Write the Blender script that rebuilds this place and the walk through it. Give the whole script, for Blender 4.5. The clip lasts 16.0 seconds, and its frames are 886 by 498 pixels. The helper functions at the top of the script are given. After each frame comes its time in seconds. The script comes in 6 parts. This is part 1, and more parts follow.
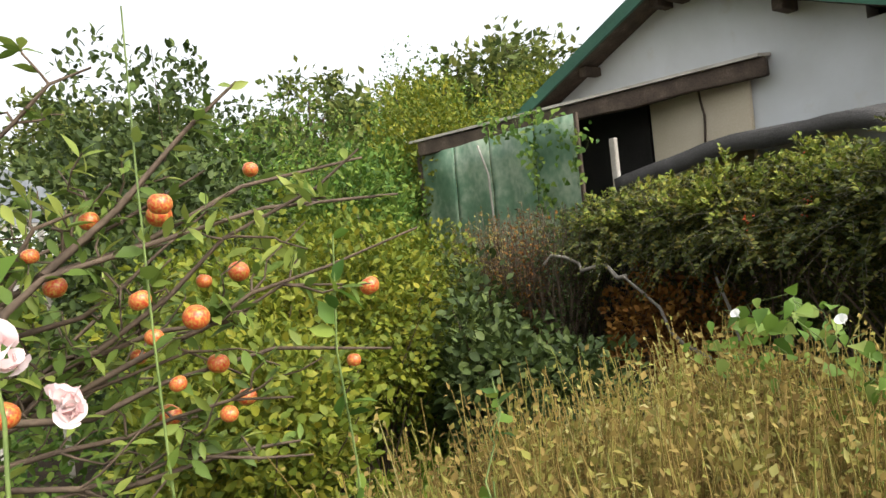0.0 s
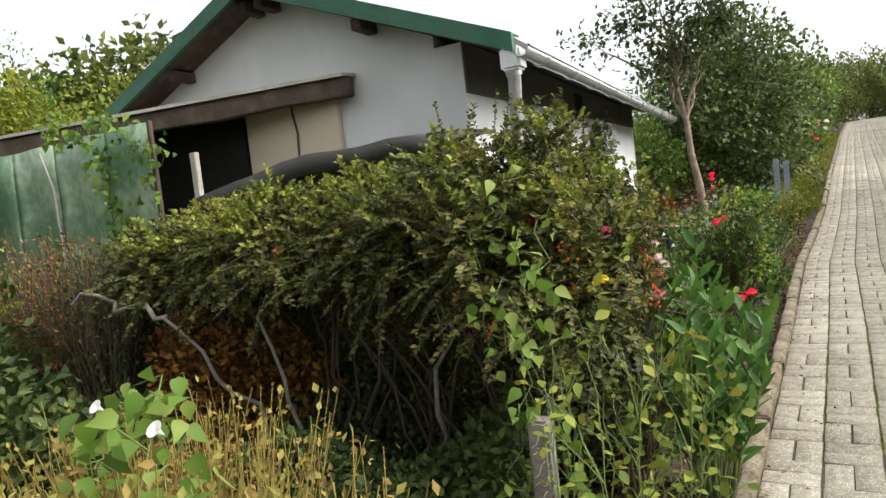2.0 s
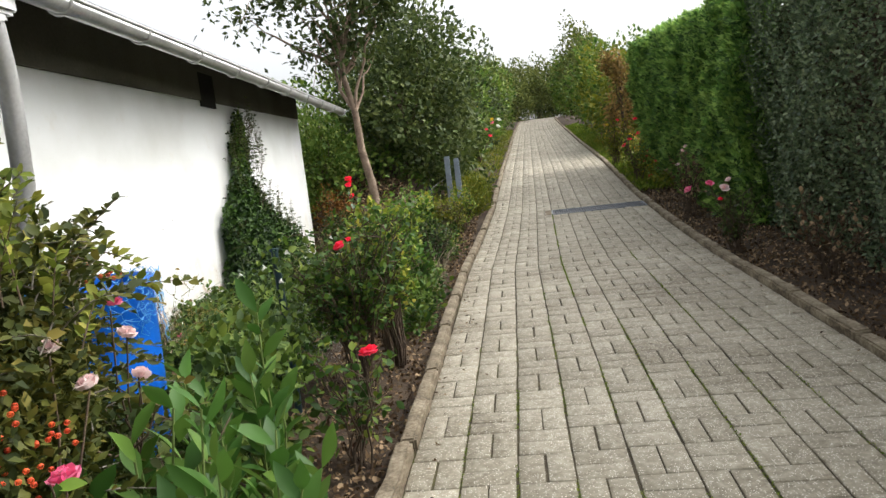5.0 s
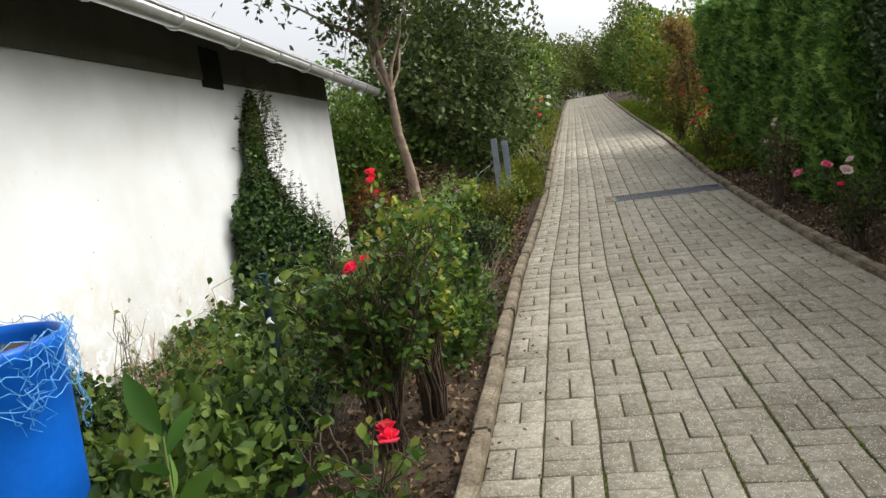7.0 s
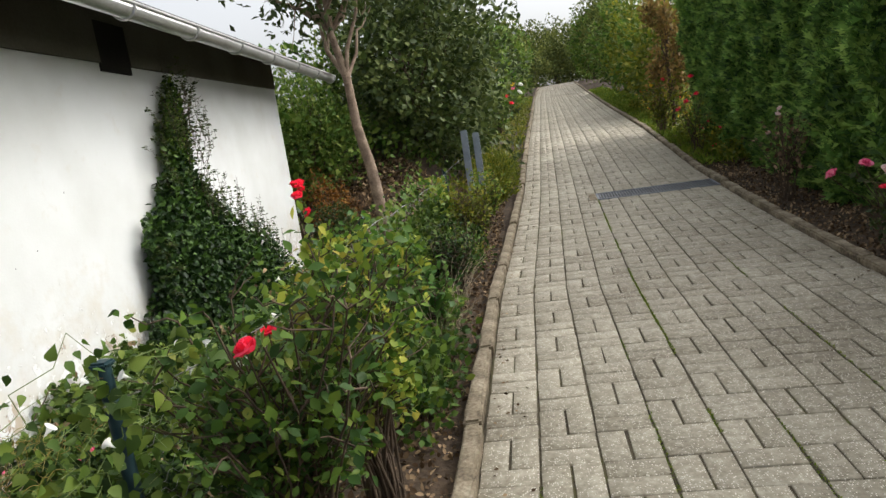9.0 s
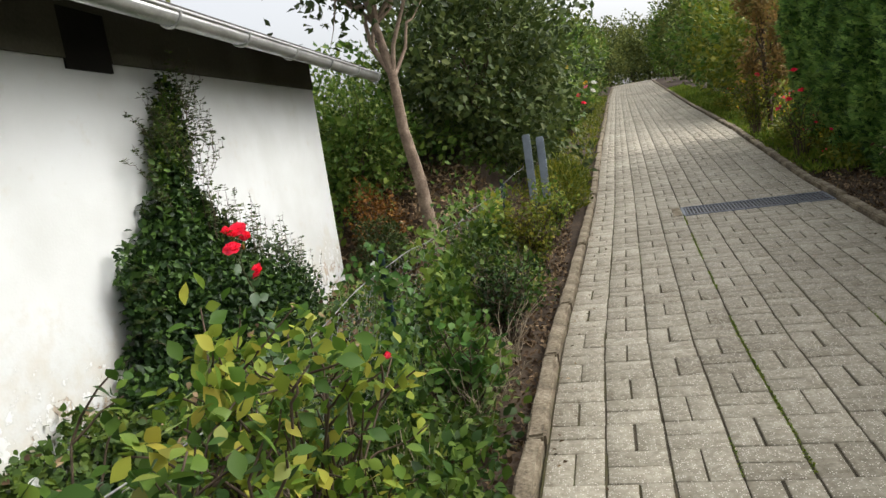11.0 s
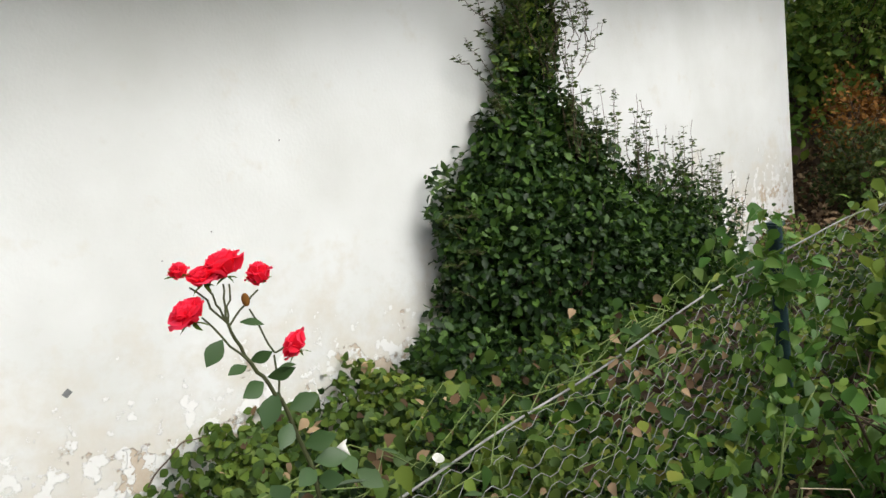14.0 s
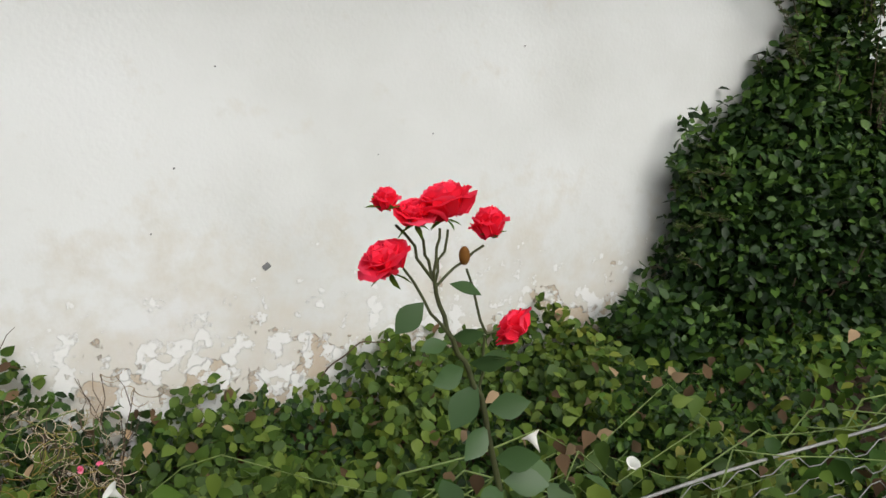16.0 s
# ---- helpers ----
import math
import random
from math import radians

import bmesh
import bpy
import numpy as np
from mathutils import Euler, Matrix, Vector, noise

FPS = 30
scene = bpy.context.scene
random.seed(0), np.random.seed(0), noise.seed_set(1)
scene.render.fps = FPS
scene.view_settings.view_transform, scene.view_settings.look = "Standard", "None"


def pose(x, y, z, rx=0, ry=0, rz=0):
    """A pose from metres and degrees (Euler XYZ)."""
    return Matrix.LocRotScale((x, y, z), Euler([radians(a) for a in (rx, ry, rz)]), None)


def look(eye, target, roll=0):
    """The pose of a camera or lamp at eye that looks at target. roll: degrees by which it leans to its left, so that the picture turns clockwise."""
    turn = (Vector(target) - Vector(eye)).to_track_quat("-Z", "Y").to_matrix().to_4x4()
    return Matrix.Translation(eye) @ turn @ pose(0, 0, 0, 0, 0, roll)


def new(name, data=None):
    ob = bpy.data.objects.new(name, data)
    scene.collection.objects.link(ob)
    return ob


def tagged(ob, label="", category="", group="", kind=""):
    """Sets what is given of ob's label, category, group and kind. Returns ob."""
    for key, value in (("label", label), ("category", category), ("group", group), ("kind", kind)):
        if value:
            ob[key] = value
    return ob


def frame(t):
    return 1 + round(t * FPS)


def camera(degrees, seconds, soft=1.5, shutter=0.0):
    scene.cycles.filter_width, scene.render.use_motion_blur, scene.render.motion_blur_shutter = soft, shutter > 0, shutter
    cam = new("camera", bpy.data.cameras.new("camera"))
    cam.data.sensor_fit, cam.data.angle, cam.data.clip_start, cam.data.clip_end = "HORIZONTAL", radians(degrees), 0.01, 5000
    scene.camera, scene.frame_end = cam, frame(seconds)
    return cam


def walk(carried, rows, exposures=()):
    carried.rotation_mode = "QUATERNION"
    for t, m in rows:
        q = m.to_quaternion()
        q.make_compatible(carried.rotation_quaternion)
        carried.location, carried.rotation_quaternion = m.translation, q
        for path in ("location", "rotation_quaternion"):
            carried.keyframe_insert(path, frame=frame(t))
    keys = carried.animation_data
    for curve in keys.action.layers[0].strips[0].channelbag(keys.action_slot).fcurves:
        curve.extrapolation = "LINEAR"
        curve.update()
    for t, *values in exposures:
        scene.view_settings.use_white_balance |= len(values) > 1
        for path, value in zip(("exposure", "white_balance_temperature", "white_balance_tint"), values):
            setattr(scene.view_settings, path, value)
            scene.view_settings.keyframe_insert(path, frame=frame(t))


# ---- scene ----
cam = camera(66.2, 16.0)
EXPOSURES = [(0.0, 0.95), (1.5, 0.9), (2.0, 0.9), (2.5, 1.02), (3.0, 0.95), (3.5, 0.95), (6.5, 0.53), (9.0, 0.47), (11.5, 0.49), (13.5, 0.44), (14.5, 0.14), (16.0, -0.02)]
PATH = [
    (0, (0.086, -0.03, 1.448), (-1.572, 1.087, 1.386), -6.5),
    (0.5, (0.033, 0.226, 1.465), (-1.518, 1.485, 1.391), -7.9),
    (1, (0.082, 0.445, 1.456), (-1.395, 1.79, 1.362), -9.8),
    (1.5, (0.213, 0.711, 1.448), (-1.107, 2.213, 1.438), -7.7),
    (2, (0.253, 0.978, 1.435), (-0.728, 2.716, 1.307), -6.5),
    (2.5, (0.285, 1.237, 1.441), (-0.492, 3.079, 1.41), -2.9),
    (3, (0.395, 1.509, 1.405), (0.057, 3.469, 1.192), -7.5),
    (3.5, (0.502, 1.845, 1.403), (0.31, 3.827, 1.213), -5.9),
    (4, (0.516, 2.159, 1.382), (0.276, 4.118, 1.061), -7.3),
    (4.2, (0.54, 2.282, 1.404), (0.362, 4.258, 1.155), -5.8),
    (6.3, (0.425, 3.571, 1.487), (0.158, 5.534, 1.217), -8.8),
    (6.5, (0.402, 3.68, 1.481), (0.175, 5.646, 1.191), -9.0),
    (7, (0.413, 3.952, 1.493), (0.067, 5.902, 1.212), -8.2),
    (7.5, (0.46, 4.225, 1.514), (0.086, 6.169, 1.228), -7.9),
    (8, (0.406, 4.531, 1.519), (0.106, 6.481, 1.19), -8.6),
    (8.5, (0.341, 4.776, 1.551), (0.167, 6.747, 1.258), -9.0),
    (9, (0.327, 5.007, 1.548), (0.061, 6.962, 1.223), -8.6),
    (9.2, (0.357, 5.109, 1.561), (0.01, 7.054, 1.247), -8.0),
    (11.3, (0.359, 6.292, 1.579), (-0.164, 8.202, 1.290), -9.1),
    (11.5, (0.378, 6.393, 1.579), (-0.233, 8.271, 1.263), -8.8),
    (12, (0.319, 6.651, 1.567), (-0.450, 8.471, 1.247), -9.3),
    (12.5, (0.271, 6.946, 1.609), (-0.485, 8.764, 1.260), -10.3),
    (13, (0.265, 7.225, 1.587), (-0.630, 8.981, 1.248), -12.1),
    (13.5, (0.289, 7.491, 1.594), (-0.918, 9.039, 1.215), -9.7),
    (14, (0.203, 7.592, 1.595), (-1.379, 8.743, 1.178), -9.1),
    (14.5, (0.087, 7.642, 1.6), (-1.605, 8.59, 1.114), -3.7),
    (15, (0.007, 7.639, 1.577), (-1.743, 8.414, 0.996), -1.6),
    (15.5, (-0.036, 7.651, 1.58), (-1.815, 8.363, 1.007), -0.3),
    (16, (-0.086, 7.675, 1.58), (-1.897, 8.282, 0.985), -0.3),
]
walk(cam, [(t, look(eye, target, roll)) for t, eye, target, roll in PATH], EXPOSURES)

# ---- light: bright overcast sky, weak broad sun ----
world = bpy.data.worlds.new("overcast_sky")
scene.world = world
world.use_nodes = True
wn = world.node_tree.nodes
wl = world.node_tree.links
sky = wn.new("ShaderNodeTexSky")
sky.sky_type = "NISHITA"
sky.sun_disc = False
sky.sun_elevation = radians(43)
sky.sun_rotation = radians(73)
sky.air_density, sky.dust_density, sky.ozone_density = 1.0, 6.0, 1.0
pale = wn.new("ShaderNodeHueSaturation")
pale.inputs["Saturation"].default_value = 0.2
pale.inputs["Value"].default_value = 1.5
wl.new(sky.outputs[0], pale.inputs["Color"])
wl.new(pale.outputs[0], wn["Background"].inputs[0])
wn["Background"].inputs[1].default_value = 0.15
sun_data = bpy.data.lights.new("sun", "SUN")
sun_data.energy, sun_data.angle, sun_data.color = 0.5, radians(65), (1.0, 0.97, 0.93)
sun = new("sun", sun_data)
sun.matrix_world = look((8, 5.5, 8), (0, 3, 0))

rng = np.random.default_rng(7)
R = random.Random(11)


# ---- materials ----
def nodes_of(name):
    m = bpy.data.materials.new(name)
    m.use_nodes = True
    return m, m.node_tree.nodes, m.node_tree.links, m.node_tree.nodes["Principled BSDF"]


def ramp(nt, stops):
    r = nt.new("ShaderNodeValToRGB")
    while len(r.color_ramp.elements) < len(stops):
        r.color_ramp.elements.new(0.5)
    for e, (p, c) in zip(r.color_ramp.elements, stops):
        e.position, e.color = p, (*c, 1)
    return r


def surface(name, stops, rough=0.8, scale=3.0, fine=60.0, bump=0.3, metal=0.0, mix=0.35, spec=0.3):
    """Two scales of noise on object coordinates drive colour, roughness and relief."""
    m, nt, lk, bsdf = nodes_of(name)
    co = nt.new("ShaderNodeTexCoord")
    big = nt.new("ShaderNodeTexNoise")
    big.inputs["Scale"].default_value, big.inputs["Detail"].default_value = scale, 8
    small = nt.new("ShaderNodeTexNoise")
    small.inputs["Scale"].default_value, small.inputs["Detail"].default_value = fine, 6
    for n in (big, small):
        lk.new(co.outputs["Object"], n.inputs["Vector"])
    add = nt.new("ShaderNodeMix")
    add.inputs[0].default_value = mix
    lk.new(big.outputs[0], add.inputs[2])
    lk.new(small.outputs[0], add.inputs[3])
    r = ramp(nt, stops)
    lk.new(add.outputs[0], r.inputs[0])
    lk.new(r.outputs[0], bsdf.inputs["Base Color"])
    b = nt.new("ShaderNodeBump")
    b.inputs["Strength"].default_value, b.inputs["Distance"].default_value = bump, 0.01
    lk.new(small.outputs[0], b.inputs["Height"])
    lk.new(b.outputs[0], bsdf.inputs["Normal"])
    bsdf.inputs["Roughness"].default_value, bsdf.inputs["Metallic"].default_value = rough, metal
    bsdf.inputs["Specular IOR Level"].default_value = spec
    return m


def foliage(name, stops, rough=0.5, through_light=0.3, spec=0.24):
    """Leaves: colour per leaf, gloss and light passing through."""
    m, nt, lk, bsdf = nodes_of(name)
    geo = nt.new("ShaderNodeNewGeometry")
    co = nt.new("ShaderNodeTexCoord")
    n = nt.new("ShaderNodeTexNoise")
    n.inputs["Scale"].default_value, n.inputs["Detail"].default_value = 1.6, 3
    lk.new(co.outputs["Object"], n.inputs["Vector"])
    mx = nt.new("ShaderNodeMix")
    mx.inputs[0].default_value = 0.4
    lk.new(geo.outputs["Random Per Island"], mx.inputs[2])
    lk.new(n.outputs[0], mx.inputs[3])
    r = ramp(nt, stops)
    lk.new(mx.outputs[0], r.inputs[0])
    lk.new(r.outputs[0], bsdf.inputs["Base Color"])
    bsdf.inputs["Roughness"].default_value = rough + .08
    bsdf.inputs["Specular IOR Level"].default_value = spec
    tr = nt.new("ShaderNodeBsdfTranslucent")
    lk.new(r.outputs[0], tr.inputs["Color"])
    ms = nt.new("ShaderNodeMixShader")
    ms.inputs[0].default_value = through_light
    lk.new(bsdf.outputs[0], ms.inputs[1])
    lk.new(tr.outputs[0], ms.inputs[2])
    lk.new(ms.outputs[0], nt["Material Output"].inputs[0])
    return m


def paver_material():
    """Grey-beige concrete pavers with pale grit, each a little different."""
    m, nt, lk, bsdf = nodes_of("paver_concrete")
    co = nt.new("ShaderNodeTexCoord")
    geo = nt.new("ShaderNodeNewGeometry")
    info = nt.new("ShaderNodeObjectInfo")
    grit = nt.new("ShaderNodeTexVoronoi")
    grit.inputs["Scale"].default_value = 110
    big = nt.new("ShaderNodeTexNoise")
    big.inputs["Scale"].default_value, big.inputs["Detail"].default_value = 0.9, 6
    fine = nt.new("ShaderNodeTexNoise")
    fine.inputs["Scale"].default_value, fine.inputs["Detail"].default_value = 26, 9
    fine.inputs["Roughness"].default_value = 0.72
    for n in (grit, big, fine):
        lk.new(geo.outputs["Position"], n.inputs["Vector"])
    per = nt.new("ShaderNodeMath")
    per.operation = "ADD"
    lk.new(geo.outputs["Random Per Island"], per.inputs[0])
    lk.new(info.outputs["Random"], per.inputs[1])
    frac = nt.new("ShaderNodeMath")
    frac.operation = "FRACT"
    lk.new(per.outputs[0], frac.inputs[0])
    a = nt.new("ShaderNodeMix")
    a.inputs[0].default_value = 0.2
    lk.new(big.outputs[0], a.inputs[2])
    lk.new(frac.outputs[0], a.inputs[3])
    c = nt.new("ShaderNodeMix")
    c.inputs[0].default_value = 0.62
    lk.new(a.outputs[0], c.inputs[2])
    lk.new(fine.outputs[0], c.inputs[3])
    r = ramp(nt, [(0.36, (0.14, 0.118, 0.08)), (0.45, (0.225, 0.198, 0.142)), (0.52, (0.285, 0.255, 0.19)), (0.62, (0.41, 0.375, 0.29))])
    lk.new(c.outputs[0], r.inputs[0])
    g = ramp(nt, [(0.0, (1, 1, 1)), (0.26, (1, 1, 1)), (0.36, (0, 0, 0))])
    lk.new(grit.outputs["Distance"], g.inputs[0])
    pick = nt.new("ShaderNodeMath")
    pick.operation = "GREATER_THAN"
    pick.inputs[1].default_value = 0.6
    sep = nt.new("ShaderNodeSeparateColor")
    lk.new(grit.outputs["Color"], sep.inputs[0])
    lk.new(sep.outputs[0], pick.inputs[0])
    both = nt.new("ShaderNodeMath")
    both.operation = "MULTIPLY"
    lk.new(g.outputs[0], both.inputs[0])
    lk.new(pick.outputs[0], both.inputs[1])
    mx = nt.new("ShaderNodeMix")
    mx.data_type = "RGBA"
    lk.new(both.outputs[0], mx.inputs[0])
    lk.new(r.outputs[0], mx.inputs[6])
    mx.inputs[7].default_value = (0.72, 0.67, 0.58, 1)
    lk.new(mx.outputs[2], bsdf.inputs["Base Color"])
    b = nt.new("ShaderNodeBump")
    b.inputs["Strength"].default_value, b.inputs["Distance"].default_value = 0.5, 0.004
    lk.new(fine.outputs[0], b.inputs["Height"])
    lk.new(b.outputs[0], bsdf.inputs["Normal"])
    bsdf.inputs["Roughness"].default_value = 0.7
    return m


def plaster_material():
    """White lime plaster, damp-stained and flaking low down where the coat has come off."""
    m, nt, lk, bsdf = nodes_of("white_plaster")
    geo = nt.new("ShaderNodeNewGeometry")
    big = nt.new("ShaderNodeTexNoise")
    big.inputs["Scale"].default_value, big.inputs["Detail"].default_value = 1.3, 8
    mid = nt.new("ShaderNodeTexNoise")
    mid.inputs["Scale"].default_value, mid.inputs["Detail"].default_value = 4.5, 10
    mid.inputs["Roughness"].default_value = 0.62
    fine = nt.new("ShaderNodeTexNoise")
    fine.inputs["Scale"].default_value, fine.inputs["Detail"].default_value = 70, 5
    for n in (big, mid, fine):
        lk.new(geo.outputs["Position"], n.inputs["Vector"])
    r = ramp(nt, [(0.3, (0.51, 0.52, 0.495)), (0.55, (0.60, 0.613, 0.598)), (0.8, (0.64, 0.655, 0.65))])
    lk.new(big.outputs[0], r.inputs[0])
    sep = nt.new("ShaderNodeSeparateXYZ")
    lk.new(geo.outputs["Position"], sep.inputs[0])
    low = nt.new("ShaderNodeMapRange")
    low.inputs[1].default_value, low.inputs[2].default_value = 1.15, 0.35
    low.inputs[3].default_value, low.inputs[4].default_value = 0.0, 0.33
    lk.new(sep.outputs[2], low.inputs[0])
    wear = nt.new("ShaderNodeMath")
    lk.new(low.outputs[0], wear.inputs[0])
    lk.new(mid.outputs[0], wear.inputs[1])
    blot = ramp(nt, [(0.60, (0, 0, 0)), (0.78, (0.7, 0.7, 0.7))])
    flake = ramp(nt, [(0.815, (0, 0, 0)), (0.825, (1, 1, 1))])
    lk.new(wear.outputs[0], blot.inputs[0])
    lk.new(wear.outputs[0], flake.inputs[0])
    m1 = nt.new("ShaderNodeMix")
    m1.data_type = "RGBA"
    lk.new(blot.outputs[0], m1.inputs[0])
    lk.new(r.outputs[0], m1.inputs[6])
    m1.inputs[7].default_value = (0.52, 0.49, 0.42, 1)
    m2 = nt.new("ShaderNodeMix")
    m2.data_type = "RGBA"
    lk.new(flake.outputs[0], m2.inputs[0])
    lk.new(m1.outputs[2], m2.inputs[6])
    m2.inputs[7].default_value = (0.42, 0.34, 0.25, 1)
    # small pale scales where the paint lifts
    scale = nt.new("ShaderNodeTexNoise")
    scale.inputs["Scale"].default_value, scale.inputs["Detail"].default_value = 15, 9
    scale.inputs["Roughness"].default_value = 0.6
    lk.new(geo.outputs["Position"], scale.inputs["Vector"])
    add = nt.new("ShaderNodeMath")
    lk.new(low.outputs[0], add.inputs[0])
    lk.new(scale.outputs[0], add.inputs[1])
    pale = ramp(nt, [(0.775, (0, 0, 0)), (0.79, (1, 1, 1))])
    lk.new(add.outputs[0], pale.inputs[0])
    grime = ramp(nt, [(0.62, (0, 0, 0)), (0.765, (0.35, 0.35, 0.35)), (0.775, (0, 0, 0))])
    lk.new(add.outputs[0], grime.inputs[0])
    m3 = nt.new("ShaderNodeMix")
    m3.data_type = "RGBA"
    lk.new(grime.outputs[0], m3.inputs[0])
    lk.new(m2.outputs[2], m3.inputs[6])
    m3.inputs[7].default_value = (0.5, 0.49, 0.44, 1)
    m4 = nt.new("ShaderNodeMix")
    m4.data_type = "RGBA"
    lk.new(pale.outputs[0], m4.inputs[0])
    lk.new(m3.outputs[2], m4.inputs[6])
    m4.inputs[7].default_value = (0.655, 0.66, 0.64, 1)
    lk.new(m4.outputs[2], bsdf.inputs["Base Color"])
    b0 = nt.new("ShaderNodeBump")
    b0.inputs["Strength"].default_value, b0.inputs["Distance"].default_value = 0.6, 0.006
    lk.new(pale.outputs[0], b0.inputs["Height"])
    b = nt.new("ShaderNodeBump")
    b.inputs["Strength"].default_value, b.inputs["Distance"].default_value = 0.25, 0.004
    lk.new(fine.outputs[0], b.inputs["Height"])
    lk.new(b0.outputs[0], b.inputs["Normal"])
    b2 = nt.new("ShaderNodeBump")
    b2.invert = True
    b2.inputs["Strength"].default_value, b2.inputs["Distance"].default_value = 0.8, 0.01
    lk.new(flake.outputs[0], b2.inputs["Height"])
    lk.new(b.outputs[0], b2.inputs["Normal"])
    lk.new(b2.outputs[0], bsdf.inputs["Normal"])
    bsdf.inputs["Roughness"].default_value = 0.9
    return m


M_PAVER = paver_material()
M_PLASTER = plaster_material()
M_SOIL = surface("soil", [(0.3, (0.022, 0.015, 0.009)), (0.5, (0.05, 0.034, 0.021)), (0.75, (0.12, 0.082, 0.052))], 0.95, 3, 40, 1.0)
M_JOINT = surface("joint_sand", [(0.35, (0.03, 0.025, 0.016)), (0.52, (0.075, 0.062, 0.04)), (0.6, (0.08, 0.075, 0.03)), (0.7, (0.12, 0.15, 0.03))], 0.95, 1.1, 14, 0.8)
M_KERB = surface("kerb_concrete", [(0.34, (0.06, 0.045, 0.028)), (0.46, (0.18, 0.145, 0.098)), (0.56, (0.28, 0.235, 0.165)), (0.68, (0.42, 0.37, 0.28))], 0.9, 6, 45, 1.0)
M_GREENROOF = surface("green_painted_metal", [(0.35, (0.022, 0.085, 0.05)), (0.65, (0.04, 0.125, 0.075))], 0.5, 3, 40, 0.1, 0.0)
M_ROOF = surface("dark_roofing_felt", [(0.3, (0.035, 0.033, 0.03)), (0.7, (0.10, 0.095, 0.09))], 0.9, 3, 90, 0.6)
M_DARKWOOD = surface("weathered_dark_wood", [(0.3, (0.035, 0.025, 0.018)), (0.55, (0.085, 0.062, 0.045)), (0.75, (0.17, 0.135, 0.1))], 0.85, 6, 60, 0.6)
M_FRIEZE = surface("dark_eaves_band", [(0.3, (0.065, 0.062, 0.046)), (0.7, (0.13, 0.122, 0.092))], 0.9, 2, 50, 0.3)
# near black, painting the darkness inside vent, drain, lean-to and windows
M_BLACK = surface("painted_hollow_dark", [(0.3, (0.008, 0.007, 0.006)), (0.7, (0.02, 0.018, 0.015))], 0.95)
M_ZINC = surface("zinc", [(0.3, (0.42, 0.42, 0.41)), (0.7, (0.66, 0.66, 0.65))], 0.42, 5, 60, 0.1, 0.75)
M_BEIGE = surface("beige_board", [(0.3, (0.47, 0.40, 0.28)), (0.7, (0.60, 0.53, 0.40))], 0.8, 2, 50, 0.15)
M_SHEET = surface("green_plastic_sheet", [(0.32, (0.07, 0.15, 0.085)), (0.48, (0.15, 0.25, 0.155)), (0.66, (0.40, 0.46, 0.33))], 0.4, 2.2, 12, 0.25)
M_PALEWOOD = surface("pale_grey_wood", [(0.3, (0.30, 0.27, 0.22)), (0.7, (0.52, 0.48, 0.42))], 0.85, 5, 60, 0.4)
M_BARK = surface("pale_bark", [(0.3, (0.10, 0.07, 0.05)), (0.5, (0.22, 0.16, 0.115)), (0.72, (0.36, 0.28, 0.21))], 0.9, 8, 45, 1.0)
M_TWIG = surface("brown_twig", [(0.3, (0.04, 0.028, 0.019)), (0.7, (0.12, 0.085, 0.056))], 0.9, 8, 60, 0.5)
M_GREYTWIG = surface("grey_twig", [(0.3, (0.10, 0.09, 0.075)), (0.7, (0.27, 0.24, 0.20))], 0.9, 8, 60, 0.5)
M_STEM = surface("green_stem", [(0.3, (0.07, 0.11, 0.03)), (0.7, (0.17, 0.22, 0.06))], 0.6, 8, 60, 0.2)
M_ROSESTEM = surface("dark_rose_stem", [(0.3, (0.03, 0.03, 0.014)), (0.7, (0.07, 0.085, 0.03))], 0.6, 8, 60, 0.2)
M_PLASTICBLUE = surface("blue_plastic", [(0.3, (0.0, 0.085, 0.42)), (0.7, (0.005, 0.12, 0.55))], 0.4, 2, 40, 0.05)
M_NETBLUE = surface("blue_net_cord", [(0.3, (0.05, 0.26, 0.55)), (0.7, (0.16, 0.42, 0.68))], 0.6)
M_WIRE = surface("galvanised_wire", [(0.3, (0.14, 0.14, 0.135)), (0.7, (0.32, 0.32, 0.31))], 0.6, 9, 60, 0.1, 0.3)
M_POST = surface("green_post_paint", [(0.3, (0.008, 0.022, 0.028)), (0.7, (0.018, 0.045, 0.05))], 0.5, 8, 60, 0.1)
M_GREYPOST = surface("blue_grey_post_paint", [(0.3, (0.16, 0.19, 0.23)), (0.7, (0.28, 0.32, 0.37))], 0.6, 8, 60, 0.15)
M_GRATE = surface("grey_steel_grating", [(0.3, (0.13, 0.145, 0.17)), (0.7, (0.24, 0.26, 0.29))], 0.5, 6, 60, 0.2, 0.5)
M_PALEPOD = surface("pale_seed_pod", [(0.3, (0.26, 0.2, 0.13)), (0.7, (0.5, 0.42, 0.31))], 0.8)
M_LITTER = foliage("dead_leaves", [(0.2, (0.035, 0.02, 0.01)), (0.5, (0.11, 0.068, 0.034)), (0.8, (0.38, 0.27, 0.16))], 0.8, 0.1)

